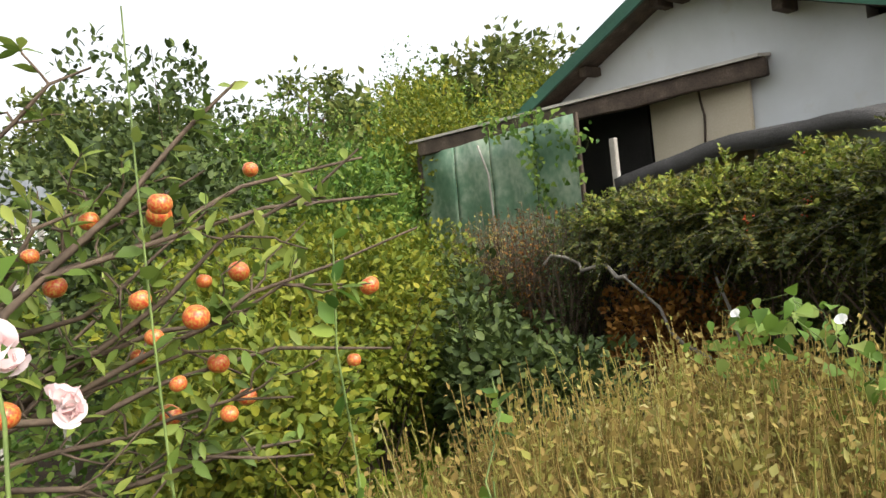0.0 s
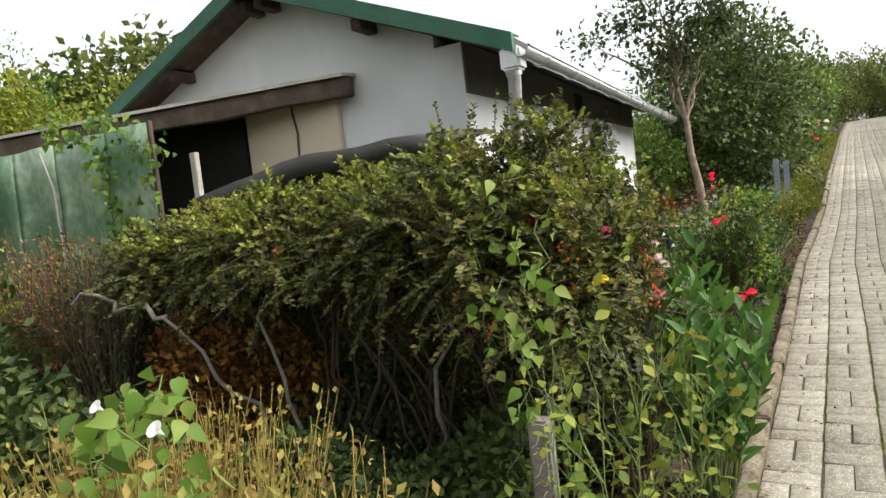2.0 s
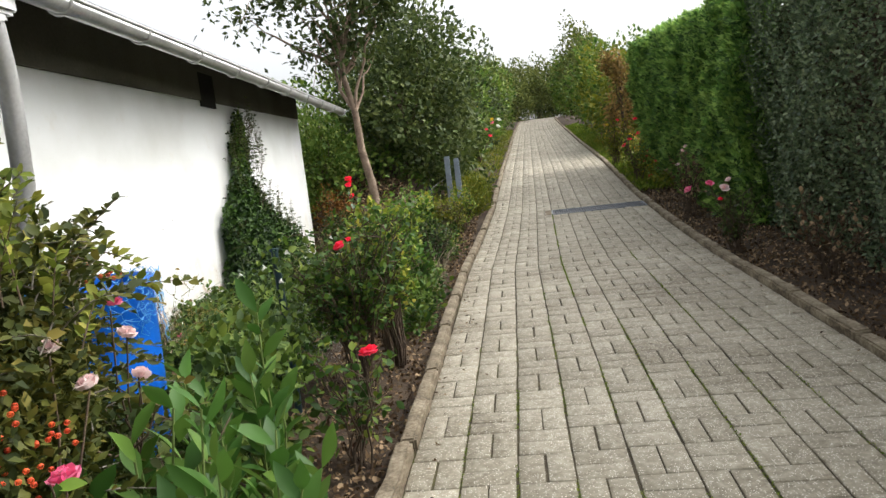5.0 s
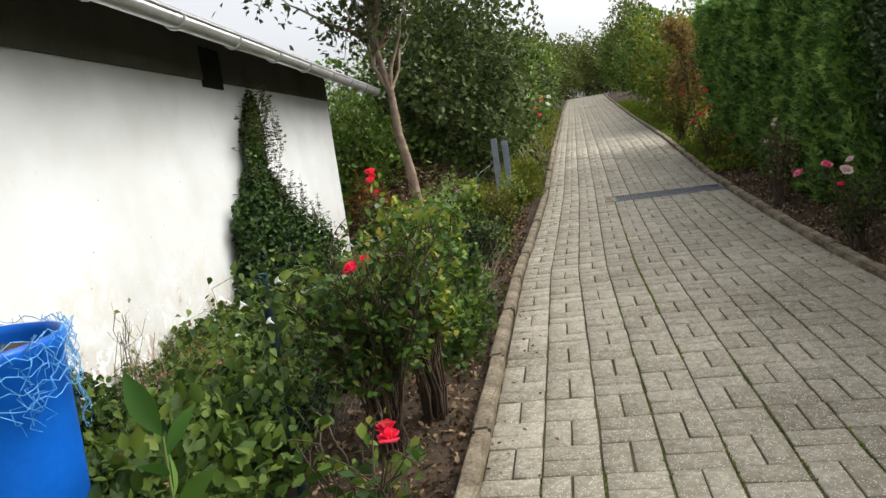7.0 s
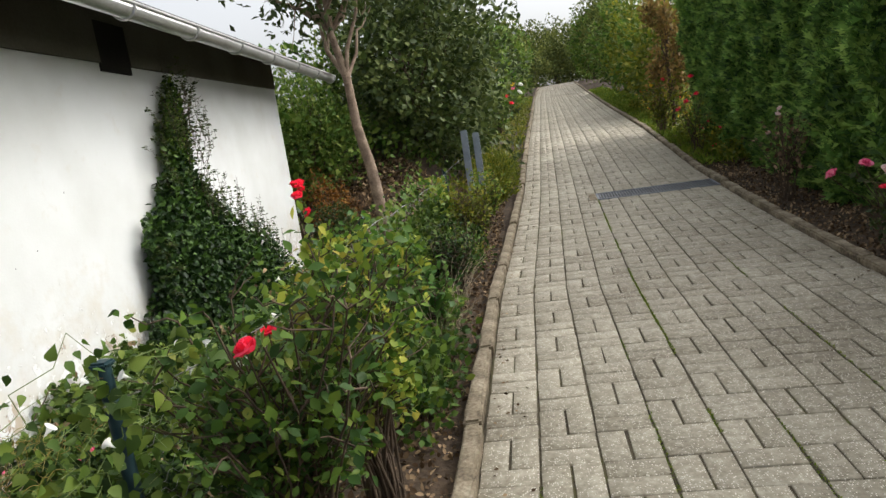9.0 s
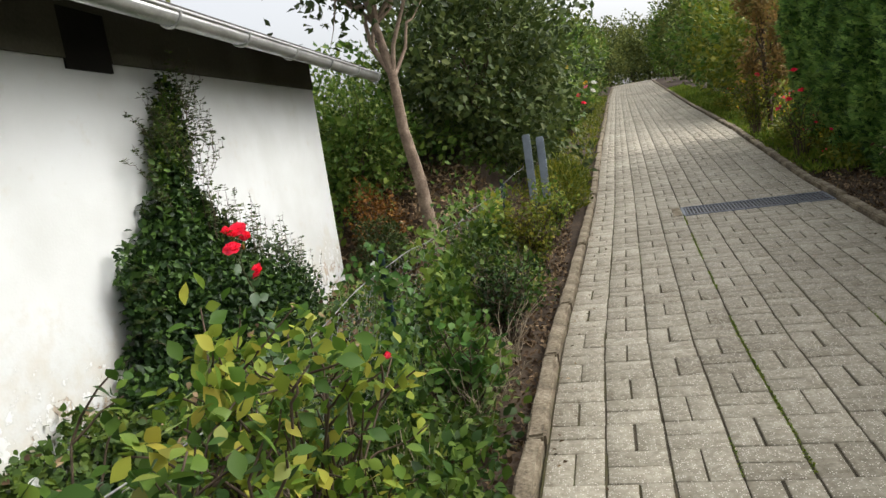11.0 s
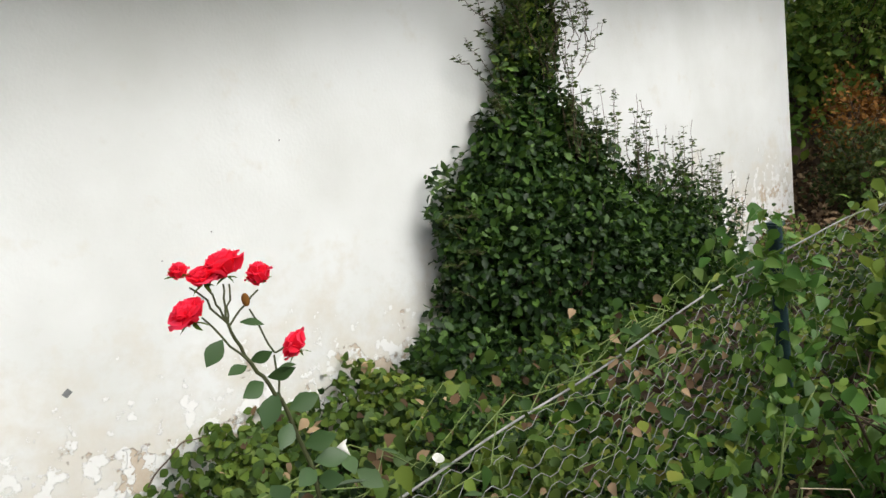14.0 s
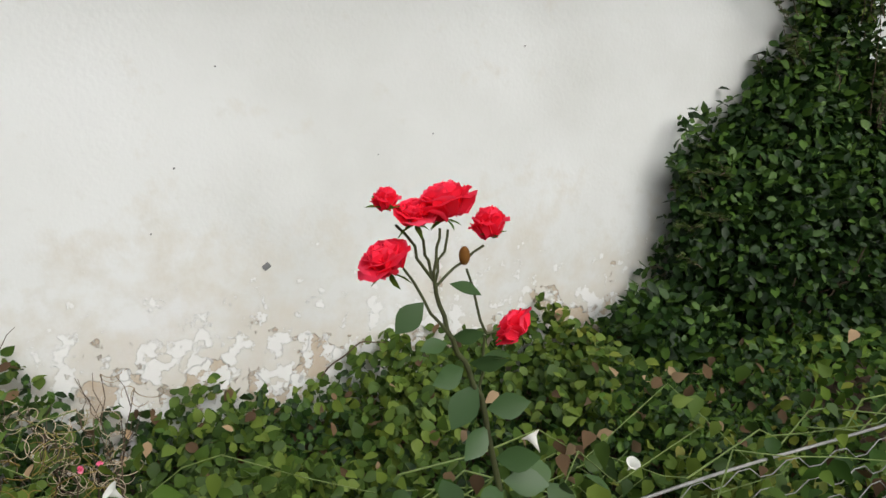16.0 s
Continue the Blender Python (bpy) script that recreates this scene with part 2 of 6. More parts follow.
L_HEDGE = foliage("cotoneaster_leaf", [(0.15, (0.022, 0.034, 0.009)), (0.45, (0.053, 0.065, 0.011)), (0.7, (0.118, 0.122, 0.022)), (0.92, (0.25, 0.17, 0.036))], 0.5, 0.2)
L_HEDGETOP = foliage("young_hedge_leaf", [(0.15, (0.065, 0.10, 0.014)), (0.5, (0.15, 0.19, 0.024)), (0.8, (0.29, 0.28, 0.045))], 0.5, 0.3)
L_RUST = foliage("rusty_leaf", [(0.2, (0.09, 0.04, 0.009)), (0.6, (0.2, 0.085, 0.014)), (0.9, (0.28, 0.15, 0.029))], 0.7, 0.25)
L_YELLOW = foliage("yellow_green_leaf", [(0.15, (0.05, 0.085, 0.011)), (0.45, (0.13, 0.16, 0.014)), (0.7, (0.19, 0.205, 0.02)), (0.9, (0.36, 0.30, 0.034))], 0.5, 0.35)
L_MID = foliage("mid_green_leaf", [(0.15, (0.03, 0.075, 0.012)), (0.5, (0.088, 0.165, 0.022)), (0.85, (0.21, 0.27, 0.043))], 0.5, 0.35)
L_BRIGHT = foliage("bright_green_leaf", [(0.15, (0.07, 0.135, 0.02)), (0.5, (0.13, 0.215, 0.032)), (0.85, (0.26, 0.31, 0.075))], 0.5, 0.4)
L_DARK = foliage("dark_green_leaf", [(0.15, (0.02, 0.034, 0.009)), (0.5, (0.045, 0.07, 0.016)), (0.85, (0.10, 0.13, 0.032))], 0.5, 0.25)
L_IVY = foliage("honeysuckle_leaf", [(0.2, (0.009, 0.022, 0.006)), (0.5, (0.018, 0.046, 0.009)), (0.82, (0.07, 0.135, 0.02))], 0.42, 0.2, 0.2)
L_COVER = foliage("groundcover_leaf", [(0.12, (0.018, 0.04, 0.008)), (0.5, (0.058, 0.105, 0.015)), (0.8, (0.125, 0.175, 0.024)), (0.95, (0.24, 0.16, 0.04))], 0.5, 0.25)
L_THUJA = foliage("thuja_spray", [(0.2, (0.03, 0.075, 0.022)), (0.5, (0.15, 0.30, 0.06)), (0.78, (0.37, 0.54, 0.13))], 0.45, 0.5, 0.4)
L_PRIVET = foliage("privet_leaf", [(0.15, (0.03, 0.055, 0.026)), (0.5, (0.11, 0.165, 0.075)), (0.85, (0.24, 0.29, 0.15))], 0.35, 0.2, 0.5)
L_LAUREL = foliage("laurel_leaf", [(0.15, (0.03, 0.085, 0.014)), (0.5, (0.06, 0.15, 0.022)), (0.85, (0.13, 0.22, 0.038))], 0.42, 0.3, 0.3)
L_ROSE = foliage("rose_leaf", [(0.12, (0.014, 0.04, 0.008)), (0.45, (0.042, 0.094, 0.014)), (0.72, (0.125, 0.2, 0.026)), (0.95, (0.24, 0.17, 0.033))], 0.45, 0.28)
L_AUTUMN = foliage("yellowing_rose_leaf", [(0.1, (0.03, 0.085, 0.014)), (0.4, (0.10, 0.19, 0.022)), (0.65, (0.27, 0.34, 0.045)), (0.84, (0.42, 0.36, 0.055)), (0.95, (0.42, 0.14, 0.035))], 0.45, 0.4)
L_DRY = foliage("dry_herb", [(0.12, (0.12, 0.075, 0.02)), (0.45, (0.27, 0.195, 0.055)), (0.7, (0.20, 0.20, 0.04)), (0.92, (0.50, 0.40, 0.20))], 0.75, 0.3)
L_COPPER = foliage("copper_leaf", [(0.15, (0.09, 0.08, 0.025)), (0.5, (0.22, 0.14, 0.045)), (0.85, (0.34, 0.22, 0.07))], 0.6, 0.3)
L_GRASS = foliage("grass_blade", [(0.2, (0.08, 0.14, 0.014)), (0.6, (0.17, 0.24, 0.022)), (0.9, (0.3, 0.3, 0.050))], 0.6, 0.35)
L_LILAC = foliage("lilac_leaf", [(0.15, (0.022, 0.04, 0.011)), (0.5, (0.062, 0.095, 0.021)), (0.85, (0.15, 0.18, 0.05))], 0.45, 0.3)
L_FAR = foliage("far_wood_leaf", [(0.15, (0.045, 0.07, 0.02)), (0.5, (0.10, 0.13, 0.03)), (0.85, (0.21, 0.22, 0.055))], 0.7, 0.3)
L_APPLE = foliage("apple_leaf", [(0.15, (0.06, 0.10, 0.018)), (0.5, (0.12, 0.18, 0.032)), (0.85, (0.28, 0.31, 0.065))], 0.45, 0.35)
P_RED = foliage("red_petal", [(0.1, (0.95, 0.022, 0.06)), (0.6, (0.97, 0.05, 0.12)), (0.95, (0.98, 0.12, 0.22))], 0.6, 0.5, 0.15)
P_PINK = foliage("pink_petal", [(0.1, (0.75, 0.06, 0.2)), (0.6, (0.85, 0.18, 0.34)), (0.95, (0.9, 0.45, 0.55))], 0.6, 0.35, 0.15)
P_PALE = foliage("pale_pink_petal", [(0.1, (0.85, 0.55, 0.55)), (0.6, (0.88, 0.7, 0.68)), (0.95, (0.9, 0.82, 0.78))], 0.6, 0.4, 0.15)
P_WHITE = foliage("white_petal", [(0.1, (0.8, 0.8, 0.74)), (0.9, (0.88, 0.88, 0.85))], 0.6, 0.4, 0.15)
P_YELLOW = foliage("yellow_petal", [(0.1, (0.62, 0.4, 0.02)), (0.9, (0.8, 0.6, 0.06))], 0.6, 0.35, 0.15)
P_ORANGE = foliage("orange_berry", [(0.1, (0.5, 0.04, 0.015)), (0.9, (0.75, 0.12, 0.03))], 0.35, 0.1, 0.5)
M_APPLE = surface("apple_skin", [(0.36, (0.36, 0.022, 0.012)), (0.48, (0.42, 0.085, 0.022)), (0.58, (0.4, 0.24, 0.05))], 0.35, 9, 60, 0.03, 0.0, 0.2, 0.5)


# ---- plan: the path's left edge and its rise ----
Y_KEYS = [-40, 0, 4.6, 7, 10.2, 12.5, 15.4, 20.8, 29.9, 40.7, 56, 75, 130]
X_KEYS = [-0.7, -0.15, -0.087, -0.03, 0.02, 0.13, 0.27, 0.49, 0.86, 1.3, 2.06, 4.2, 14.0]
Z_KEYS = [-2.2, -0.2, 0.0, 0.12, 0.25, 0.34, 0.51, 1.05, 1.76, 2.69, 3.9, 4.9, 7.0]
WIDTH = 2.55


def left_edge(y):
    return np.interp(y, Y_KEYS, X_KEYS)


def rise(y):
    return np.interp(y, Y_KEYS, Z_KEYS)


def ground_z(x, y):
    x, y = np.asarray(x, float), np.asarray(y, float)
    u = x - left_edge(y)
    z = rise(y) - 0.03
    z = np.where((u > -0.05) & (u < WIDTH + 0.05), z - 0.09, z)
    dip = np.clip((-u - 0.8) / 3.0, 0, 1) * np.clip((5.5 - y) / 3.0, 0, 1) * 0.45
    bank = np.clip((-u - 0.6) / 1.2, 0, 1) * (np.clip((y - 6.0) / 1.5, 0, 1) * 0.1 - np.clip((y - 8.5) / 3, 0, 1) * np.clip((15 - y) / 1.5, 0, 1) * .32)
    back = np.clip((u - WIDTH - 0.3) / 1.0, 0, 1) * 0.06
    slope = np.clip((-u - 1.2) / .8, 0, 1) * np.clip((y - 14.2) / 2.5, 0, 1) * np.clip((22 - y) / 3, 0, 1) * 0.8
    return z - dip + bank + back + slope


# ---- mesh helpers ----
def mesh_np(name, verts, faces):
    me = bpy.data.meshes.new(name)
    n, k = faces.shape
    me.vertices.add(len(verts))
    me.vertices.foreach_set("co", np.ascontiguousarray(verts, np.float32).ravel())
    me.loops.add(n * k)
    me.loops.foreach_set("vertex_index", np.ascontiguousarray(faces, np.int32).ravel())
    me.polygons.add(n)
    me.polygons.foreach_set("loop_start", np.arange(0, n * k, k, dtype=np.int32))
    me.update(calc_edges=True)
    return me


def hang(name, me, material, parent=None, label="", smooth=False):
    ob = new(name, me)
    if material and not me.materials:
        me.materials.append(material)
    if smooth:
        me.polygons.foreach_set("use_smooth", np.ones(len(me.polygons), dtype=bool))
    if parent:
        ob.parent = parent
    if label:
        ob["label"] = label
    return ob


def part(name, bm, material, parent=None, label="", smooth=False):
    me = bpy.data.meshes.new(name)
    bm.to_mesh(me)
    bm.free()
    return hang(name, me, material, parent, label, smooth)


def thing(name, label, category, group="", kind=""):
    return tagged(new(name), label, category, group, kind)


def box(bm, lo, hi, bevel=0.0, m=None):
    """A box between two corners, bevelled, moved by m."""
    lo, hi = Vector(lo), Vector(hi)
    made = bmesh.ops.create_cube(bm, size=1.0)["verts"]
    c, d = (lo + hi) / 2, hi - lo
    for v in made:
        v.co = Vector((v.co.x * d.x, v.co.y * d.y, v.co.z * d.z)) + c
        if m is not None:
            v.co = m @ v.co
    if bevel > 0:
        edges = {e for v in made for e in v.link_edges}
        bmesh.ops.bevel(bm, geom=list(edges), offset=bevel, segments=2, affect="EDGES")
    return bm


def prism(bm, outline, a, b, axis="y"):
    """Extrudes an outline of (u, z) from a to b along an axis."""
    def at(u, w, k):
        return (u, k, w) if axis == "y" else (k, u, w)
    one = [bm.verts.new(at(u, w, a)) for u, w in outline]
    two = [bm.verts.new(at(u, w, b)) for u, w in outline]
    n = len(outline)
    bm.faces.new(one)
    bm.faces.new(two[::-1])
    for i in range(n):
        bm.faces.new((one[i], two[i], two[(i + 1) % n], one[(i + 1) % n]))
    bmesh.ops.recalc_face_normals(bm, faces=bm.faces[:])
    return bm


def tubes(name, paths, material, parent=None, label="", sides=5):
    """paths: (points, first radius, last radius); tapered round stems in one mesh."""
    vs, fs, base = [], [], 0
    ang = np.arange(sides) * 2 * np.pi / sides
    ring = np.stack([np.cos(ang), np.sin(ang)], 1)
    for pts, r0, r1 in paths:
        p = np.asarray(pts, float)
        k = len(p)
        t = np.gradient(p, axis=0)
        t /= np.linalg.norm(t, axis=1)[:, None] + 1e-9
        ref = np.array([0.31, 0.87, 0.38]) if abs(t[0][2]) > 0.8 else np.array([0.1, 0.05, 1.0])
        u = np.cross(t, ref)
        u /= np.linalg.norm(u, axis=1)[:, None] + 1e-9
        v = np.cross(t, u)
        rad = np.linspace(r0, r1, k)[:, None, None]
        vv = p[:, None] + rad * (ring[None, :, 0:1] * u[:, None] + ring[None, :, 1:2] * v[:, None])
        vs.append(vv.reshape(-1, 3))
        i = np.arange(k - 1)[:, None] * sides
        j = np.arange(sides)[None]
        j2 = (j + 1) % sides
        fs.append((np.stack([i + j, i + j2, i + sides + j2, i + sides + j], -1) + base).reshape(-1, 4))
        base += k * sides
    me = mesh_np(name, np.concatenate(vs), np.concatenate(fs))
    ob = hang(name, me, material, parent, label, True)
    if len(paths) > 4 and name in ("branchwork", "stalks", "wire_mesh", "net", "stem", "gutter_bracket"):
        ob["kind"] = "stuff"
    return ob


SHAPES = {
    "diamond": ([(0, 0, 0), (-.3, .45, .08), (0, 1, -.04), (.3, .45, .08)], [(0, 3, 2), (0, 2, 1)]),
    "oval": ([(0, 0, 0), (-.24, .22, .05), (-.29, .58, .06), (0, 1, -.08), (.29, .58, .06), (.24, .22, .05), (0, .5, -.02)],
             [(6, 0, 5), (6, 5, 4), (6, 4, 3), (6, 3, 2), (6, 2, 1), (6, 1, 0)]),
    "heart": ([(0, .1, 0), (-.38, 0, .05), (-.4, .35, .07), (0, 1, -.1), (.4, .35, .07), (.38, 0, .05), (0, .4, -.02)],
              [(6, 0, 5), (6, 5, 4), (6, 4, 3), (6, 3, 2), (6, 2, 1), (6, 1, 0)]),
    "lance": ([(0, 0, 0), (-.12, .3, .03), (-.11, .65, .03), (0, 1, -.1), (.11, .65, .03), (.12, .3, .03), (0, .5, -.01)],
              [(6, 0, 5), (6, 5, 4), (6, 4, 3), (6, 3, 2), (6, 2, 1), (6, 1, 0)]),
    "long": ([(0, 0, 0), (-.15, .25, .04), (-.17, .6, .05), (0, 1, -.1), (.17, .6, .05), (.15, .25, .04), (0, .5, -.02)],
             [(6, 0, 5), (6, 5, 4), (6, 4, 3), (6, 3, 2), (6, 2, 1), (6, 1, 0)]),
    "blade": ([(-.02, 0, 0), (.02, 0, 0), (.016, .5, .03), (-.016, .5, .03), (0, 1, .14)], [(0, 1, 2), (0, 2, 3), (3, 2, 4)]),
    "spray": ([(0, 0, 0), (-.09, .4, .02), (-.26, .72, .05), (-.06, .74, .02), (0, 1.3, -.08), (.07, .72, .02), (.25, .84, .05), (.09, .36, .02)],
              [(0, 7, 1), (1, 3, 2), (1, 7, 5), (1, 5, 3), (3, 5, 4), (7, 6, 5)]),
}


def leaf_shape(widths, fold=.2, droop=.12):
    """A leaf of finer outline: a midrib and two folded halves."""
    k = len(widths)
    ts = np.linspace(0, 1, k + 2)
    mid = [(0, t, -droop * t * t) for t in ts]
    sides = [[(s * w, t, fold * w - droop * t * t) for w, t in zip(widths, ts[1:-1])] for s in (-1, 1)]
    f = []
    for n, flip in ((0, False), (1, True)):
        o = k + 2 + n * k
        tri = [(0, 1, o), (k, k + 1, o + k - 1)]
        for i in range(k - 1):
            tri += [(1 + i, 2 + i, o + i), (2 + i, o + i + 1, o + i)]
        f += [t[::-1] for t in tri] if flip else tri
    return mid + sides[0] + sides[1], f


SHAPES["fine_oval"] = leaf_shape((.14, .26, .31, .27, .15))
SHAPES["fine_heart"] = leaf_shape((.30, .33, .27, .18, .08), .25, .2)
SHAPES["round_leaf"] = leaf_shape((.26, .35, .36, .30, .16), .2, .2)
SHAPES["fine_long"] = leaf_shape((.09, .15, .18, .15, .08), .3, .15)


def unit(a):
    return a / (np.linalg.norm(a, axis=-1, keepdims=True) + 1e-9)


def leaves(name, where, size, shape, material, parent=None, out=None, spread=0.7, lift=0.0, face=None, label="", vary=0.35):
    """One mesh of many leaves at the places given; out: the way they point."""
    p = np.asarray(where, float)
    n = len(p)
    t, f = SHAPES[shape]
    t, f = np.array(t, float), np.array(f)
    d = rng.normal(size=(n, 3)) * spread
    if out is not None:
        d = d + out
    d[:, 2] += lift
    d = unit(d)
    g = rng.normal(size=(n, 3)) * 0.55 + (np.array([0, 0, 1.0]) if face is None else np.asarray(face))
    side = unit(np.cross(d, g))
    up = np.cross(side, d)
    s = size * (1 + vary * (rng.random((n, 1, 1)) * 2 - 1))
    v = p[:, None] + s * (t[None, :, 0:1] * side[:, None] + t[None, :, 1:2] * d[:, None] + t[None, :, 2:3] * up[:, None])
    faces = (f[None] + (np.arange(n) * len(t))[:, None, None]).reshape(-1, 3)
    return hang(name, mesh_np(name, v.reshape(-1, 3), faces), material, parent, label, shape not in ("diamond", "spray", "blade"))


def blob_points(n, centre, radii, shell=0.45, rough=0.3, seed=0.0):
    """Places inside a lumpy rounded mass, denser towards its skin; and the way out."""
    d = unit(rng.normal(size=(n, 3)))
    lump = 1 + rough * (np.sin(3.1 * d[:, 0] + seed) * np.cos(2.7 * d[:, 1] + 1.7 * seed) + 0.6 * np.sin(6.3 * d[:, 2] + 4.1 * d[:, 0] + seed)
                        + 0.5 * np.sin(9 * d[:, 1] - 7 * d[:, 2] + 2 * seed))
    r = (1 - shell * rng.random(n) ** 1.6) * lump
    return np.asarray(centre) + d * r[:, None] * np.asarray(radii), d


def curve_path(a, b, sag=0.0, wig=0.0, k=6):
    a, b = np.asarray(a, float), np.asarray(b, float)
    s = np.linspace(0, 1, k)[:, None]
    p = a + (b - a) * s
    p[:, 2] += (sag * 4 * s * (1 - s))[:, 0]
    if wig:
        w = rng.normal(size=(k, 3)) * wig
        w[0] = 0
        p += w
    return p


def stems_from(base, tips, r0, r1, wig=0.03, k=6, arch=0.2):
    """Arched stems from a base to many tips."""
    out = []
    for tip in tips:
        b = np.asarray(base, float) + np.array([R.uniform(-.06, .06), R.uniform(-.06, .06), 0])
        p = curve_path(b, tip, 0, wig, k)
        s = np.linspace(0, 1, k)
        h = np.asarray(tip) - b
        p[:, 0] -= h[0] * arch * np.sin(np.pi * s)
        p[:, 1] -= h[1] * arch * np.sin(np.pi * s)
        out.append((p, r0 * R.uniform(.7, 1.2), r1))
    return out


def along(paths, per, start=0.3):
    """Places strung along stems, with the stem's way."""
    pts, dirs = [], []
    for p, _, _ in paths:
        p = np.asarray(p)
        t = np.sort(rng.uniform(start, 1.0, per)) * (len(p) - 1)
        i = np.minimum(t.astype(int), len(p) - 2)
        f = (t - i)[:, None]
        pts.append(p[i] * (1 - f) + p[i + 1] * f)
        dirs.append(unit(p[i + 1] - p[i]))
    return np.concatenate(pts), np.concatenate(dirs)


# ---- blossoms ----
def rose_mesh(name, petals=22, rad=0.5):
    """A double rose, one unit wide: cupped petals in a spiral, opening outwards."""
    vs, fs, base = [], [], 0
    for i in range(petals):
        q = i / (petals - 1)
        a = i * 2.399
        tilt = 0.10 + 0.85 * q ** 1.4
        h, w = 0.30 + 0.22 * q, 0.20 + 0.24 * q
        r0 = 0.03 + 0.06 * q
        rows = []
        for j in range(4):
            v = j / 3
            cup = tilt * (0.55 + 0.6 * v)
            rr = r0 + h * v * math.sin(cup)
            zz = h * v * math.cos(cup) * (1.25 - 0.1 * q) - 0.10 * q
            for k in range(5):
                u = (k - 2) / 2
                ww = w * math.sin(math.pi * (0.22 + 0.55 * v)) * u
                curl = 0.05 * u * u * (1 - q) + 0.03 * math.sin(5 * u + i)
                x, y = rr - 0.16 * abs(u) ** 2 * (1 - 0.4 * q) * v, ww
                z = zz + curl - (0.06 * q if j == 3 else 0) - 0.03 * u * u * v
                rows.append((x * math.cos(a) - y * math.sin(a), x * math.sin(a) + y * math.cos(a), z))
        vs += rows
        for j in range(3):
            for k in range(4):
                o = base + j * 5 + k
                fs.append((o, o + 1, o + 6, o + 5))
        base += 20
    v = np.array(vs)
    v *= rad * 2 / (np.ptp(v[:, 0]) + 1e-9)
    me = mesh_np(name, v, np.array(fs))
    me.polygons.foreach_set("use_smooth", np.ones(len(me.polygons), dtype=bool))
    return me


ROSE = rose_mesh("rose_bloom")
ROSE_SMALL = rose_mesh("small_rose_bloom", 11)
BLOOMS = {}


def bloom(parent, at, size, material, tilt=(0, 0), name="flower", fine=False):
    """One flower head under its plant, on shared mesh data."""
    key = (material.name, fine)
    if key not in BLOOMS:
        me = (ROSE if fine else ROSE_SMALL).copy()
        me.materials.append(material)
        BLOOMS[key] = me
    ob = new(name, BLOOMS[key])
    ob.parent = parent
    ob.matrix_basis = pose(*at, tilt[0], tilt[1], R.uniform(0, 360)) @ Matrix.Scale(size, 4)
    return ob


def round_mesh(name, seg=10, rings=7, dent=0.0):
    bm = bmesh.new()
    bmesh.ops.create_uvsphere(bm, u_segments=seg, v_segments=rings, radius=0.5)
    for v in bm.verts:
        r = math.hypot(v.co.x, v.co.y)
        v.co.z *= 0.92
        if dent:
            v.co.z -= dent * math.copysign(1, v.co.z) * math.exp(-(r / 0.16) ** 2)
            k = 1 + 0.05 * v.co.z
            v.co.x *= k
            v.co.y *= k
    me = bpy.data.meshes.new(name)
    bm.to_mesh(me)
    bm.free()
    me.polygons.foreach_set("use_smooth", np.ones(len(me.polygons), dtype=bool))
    return me


# ---- ground, path, kerbs ----
def build_ground():
    xs = np.concatenate([np.linspace(-900, -60, 8), np.linspace(-50, -6, 23), np.linspace(-5.5, 6, 93), np.linspace(7, 50, 20), np.linspace(60, 900, 8)])
    ys = np.concatenate([np.linspace(-900, -40, 8), np.linspace(-30, -4, 10), np.linspace(-3, 20, 93), np.linspace(21, 130, 56), np.linspace(160, 900, 8)])
    gx, gy = np.meshgrid(xs, ys)
    near = (np.abs(gx) < 6) & (gy > -4) & (gy < 25)
    gz = ground_z(gx, gy) + np.where(near, 1, 0.3) * 0.015 * np.sin(gx * 7 + 2 * np.sin(gy * 3)) * np.cos(gy * 5)
    v = np.stack([gx, gy, gz], -1).reshape(-1, 3)
    ny, nx = gx.shape
    i = (np.arange(ny - 1)[:, None] * nx + np.arange(nx - 1)[None]).ravel()
    me = mesh_np("ground", v, np.stack([i, i + 1, i + nx + 1, i + nx], -1))
    tagged(hang("ground", me, M_SOIL, smooth=True), "brown garden soil with dead leaves beside a paved path", "ground", kind="structure")


build_ground()


def paver_template(w, l, h=0.07, ch=0.004):
    """A paver with a chamfered top, w by l; its top at z 0."""
    def ring(dx, dz):
        return [(-w / 2 + dx, -l / 2 + dx, dz), (w / 2 - dx, -l / 2 + dx, dz), (w / 2 - dx, l / 2 - dx, dz), (-w / 2 + dx, l / 2 - dx, dz)]
    v = ring(0, -h) + ring(0, -ch) + ring(ch, 0)
    f = [(8, 9, 10, 11)]
    for b in (0, 4):
        for i in range(4):
            j = (i + 1) % 4
            f.append((b + i, b + j, b + 4 + j, b + 4 + i))
    return np.array(v), np.array(f)


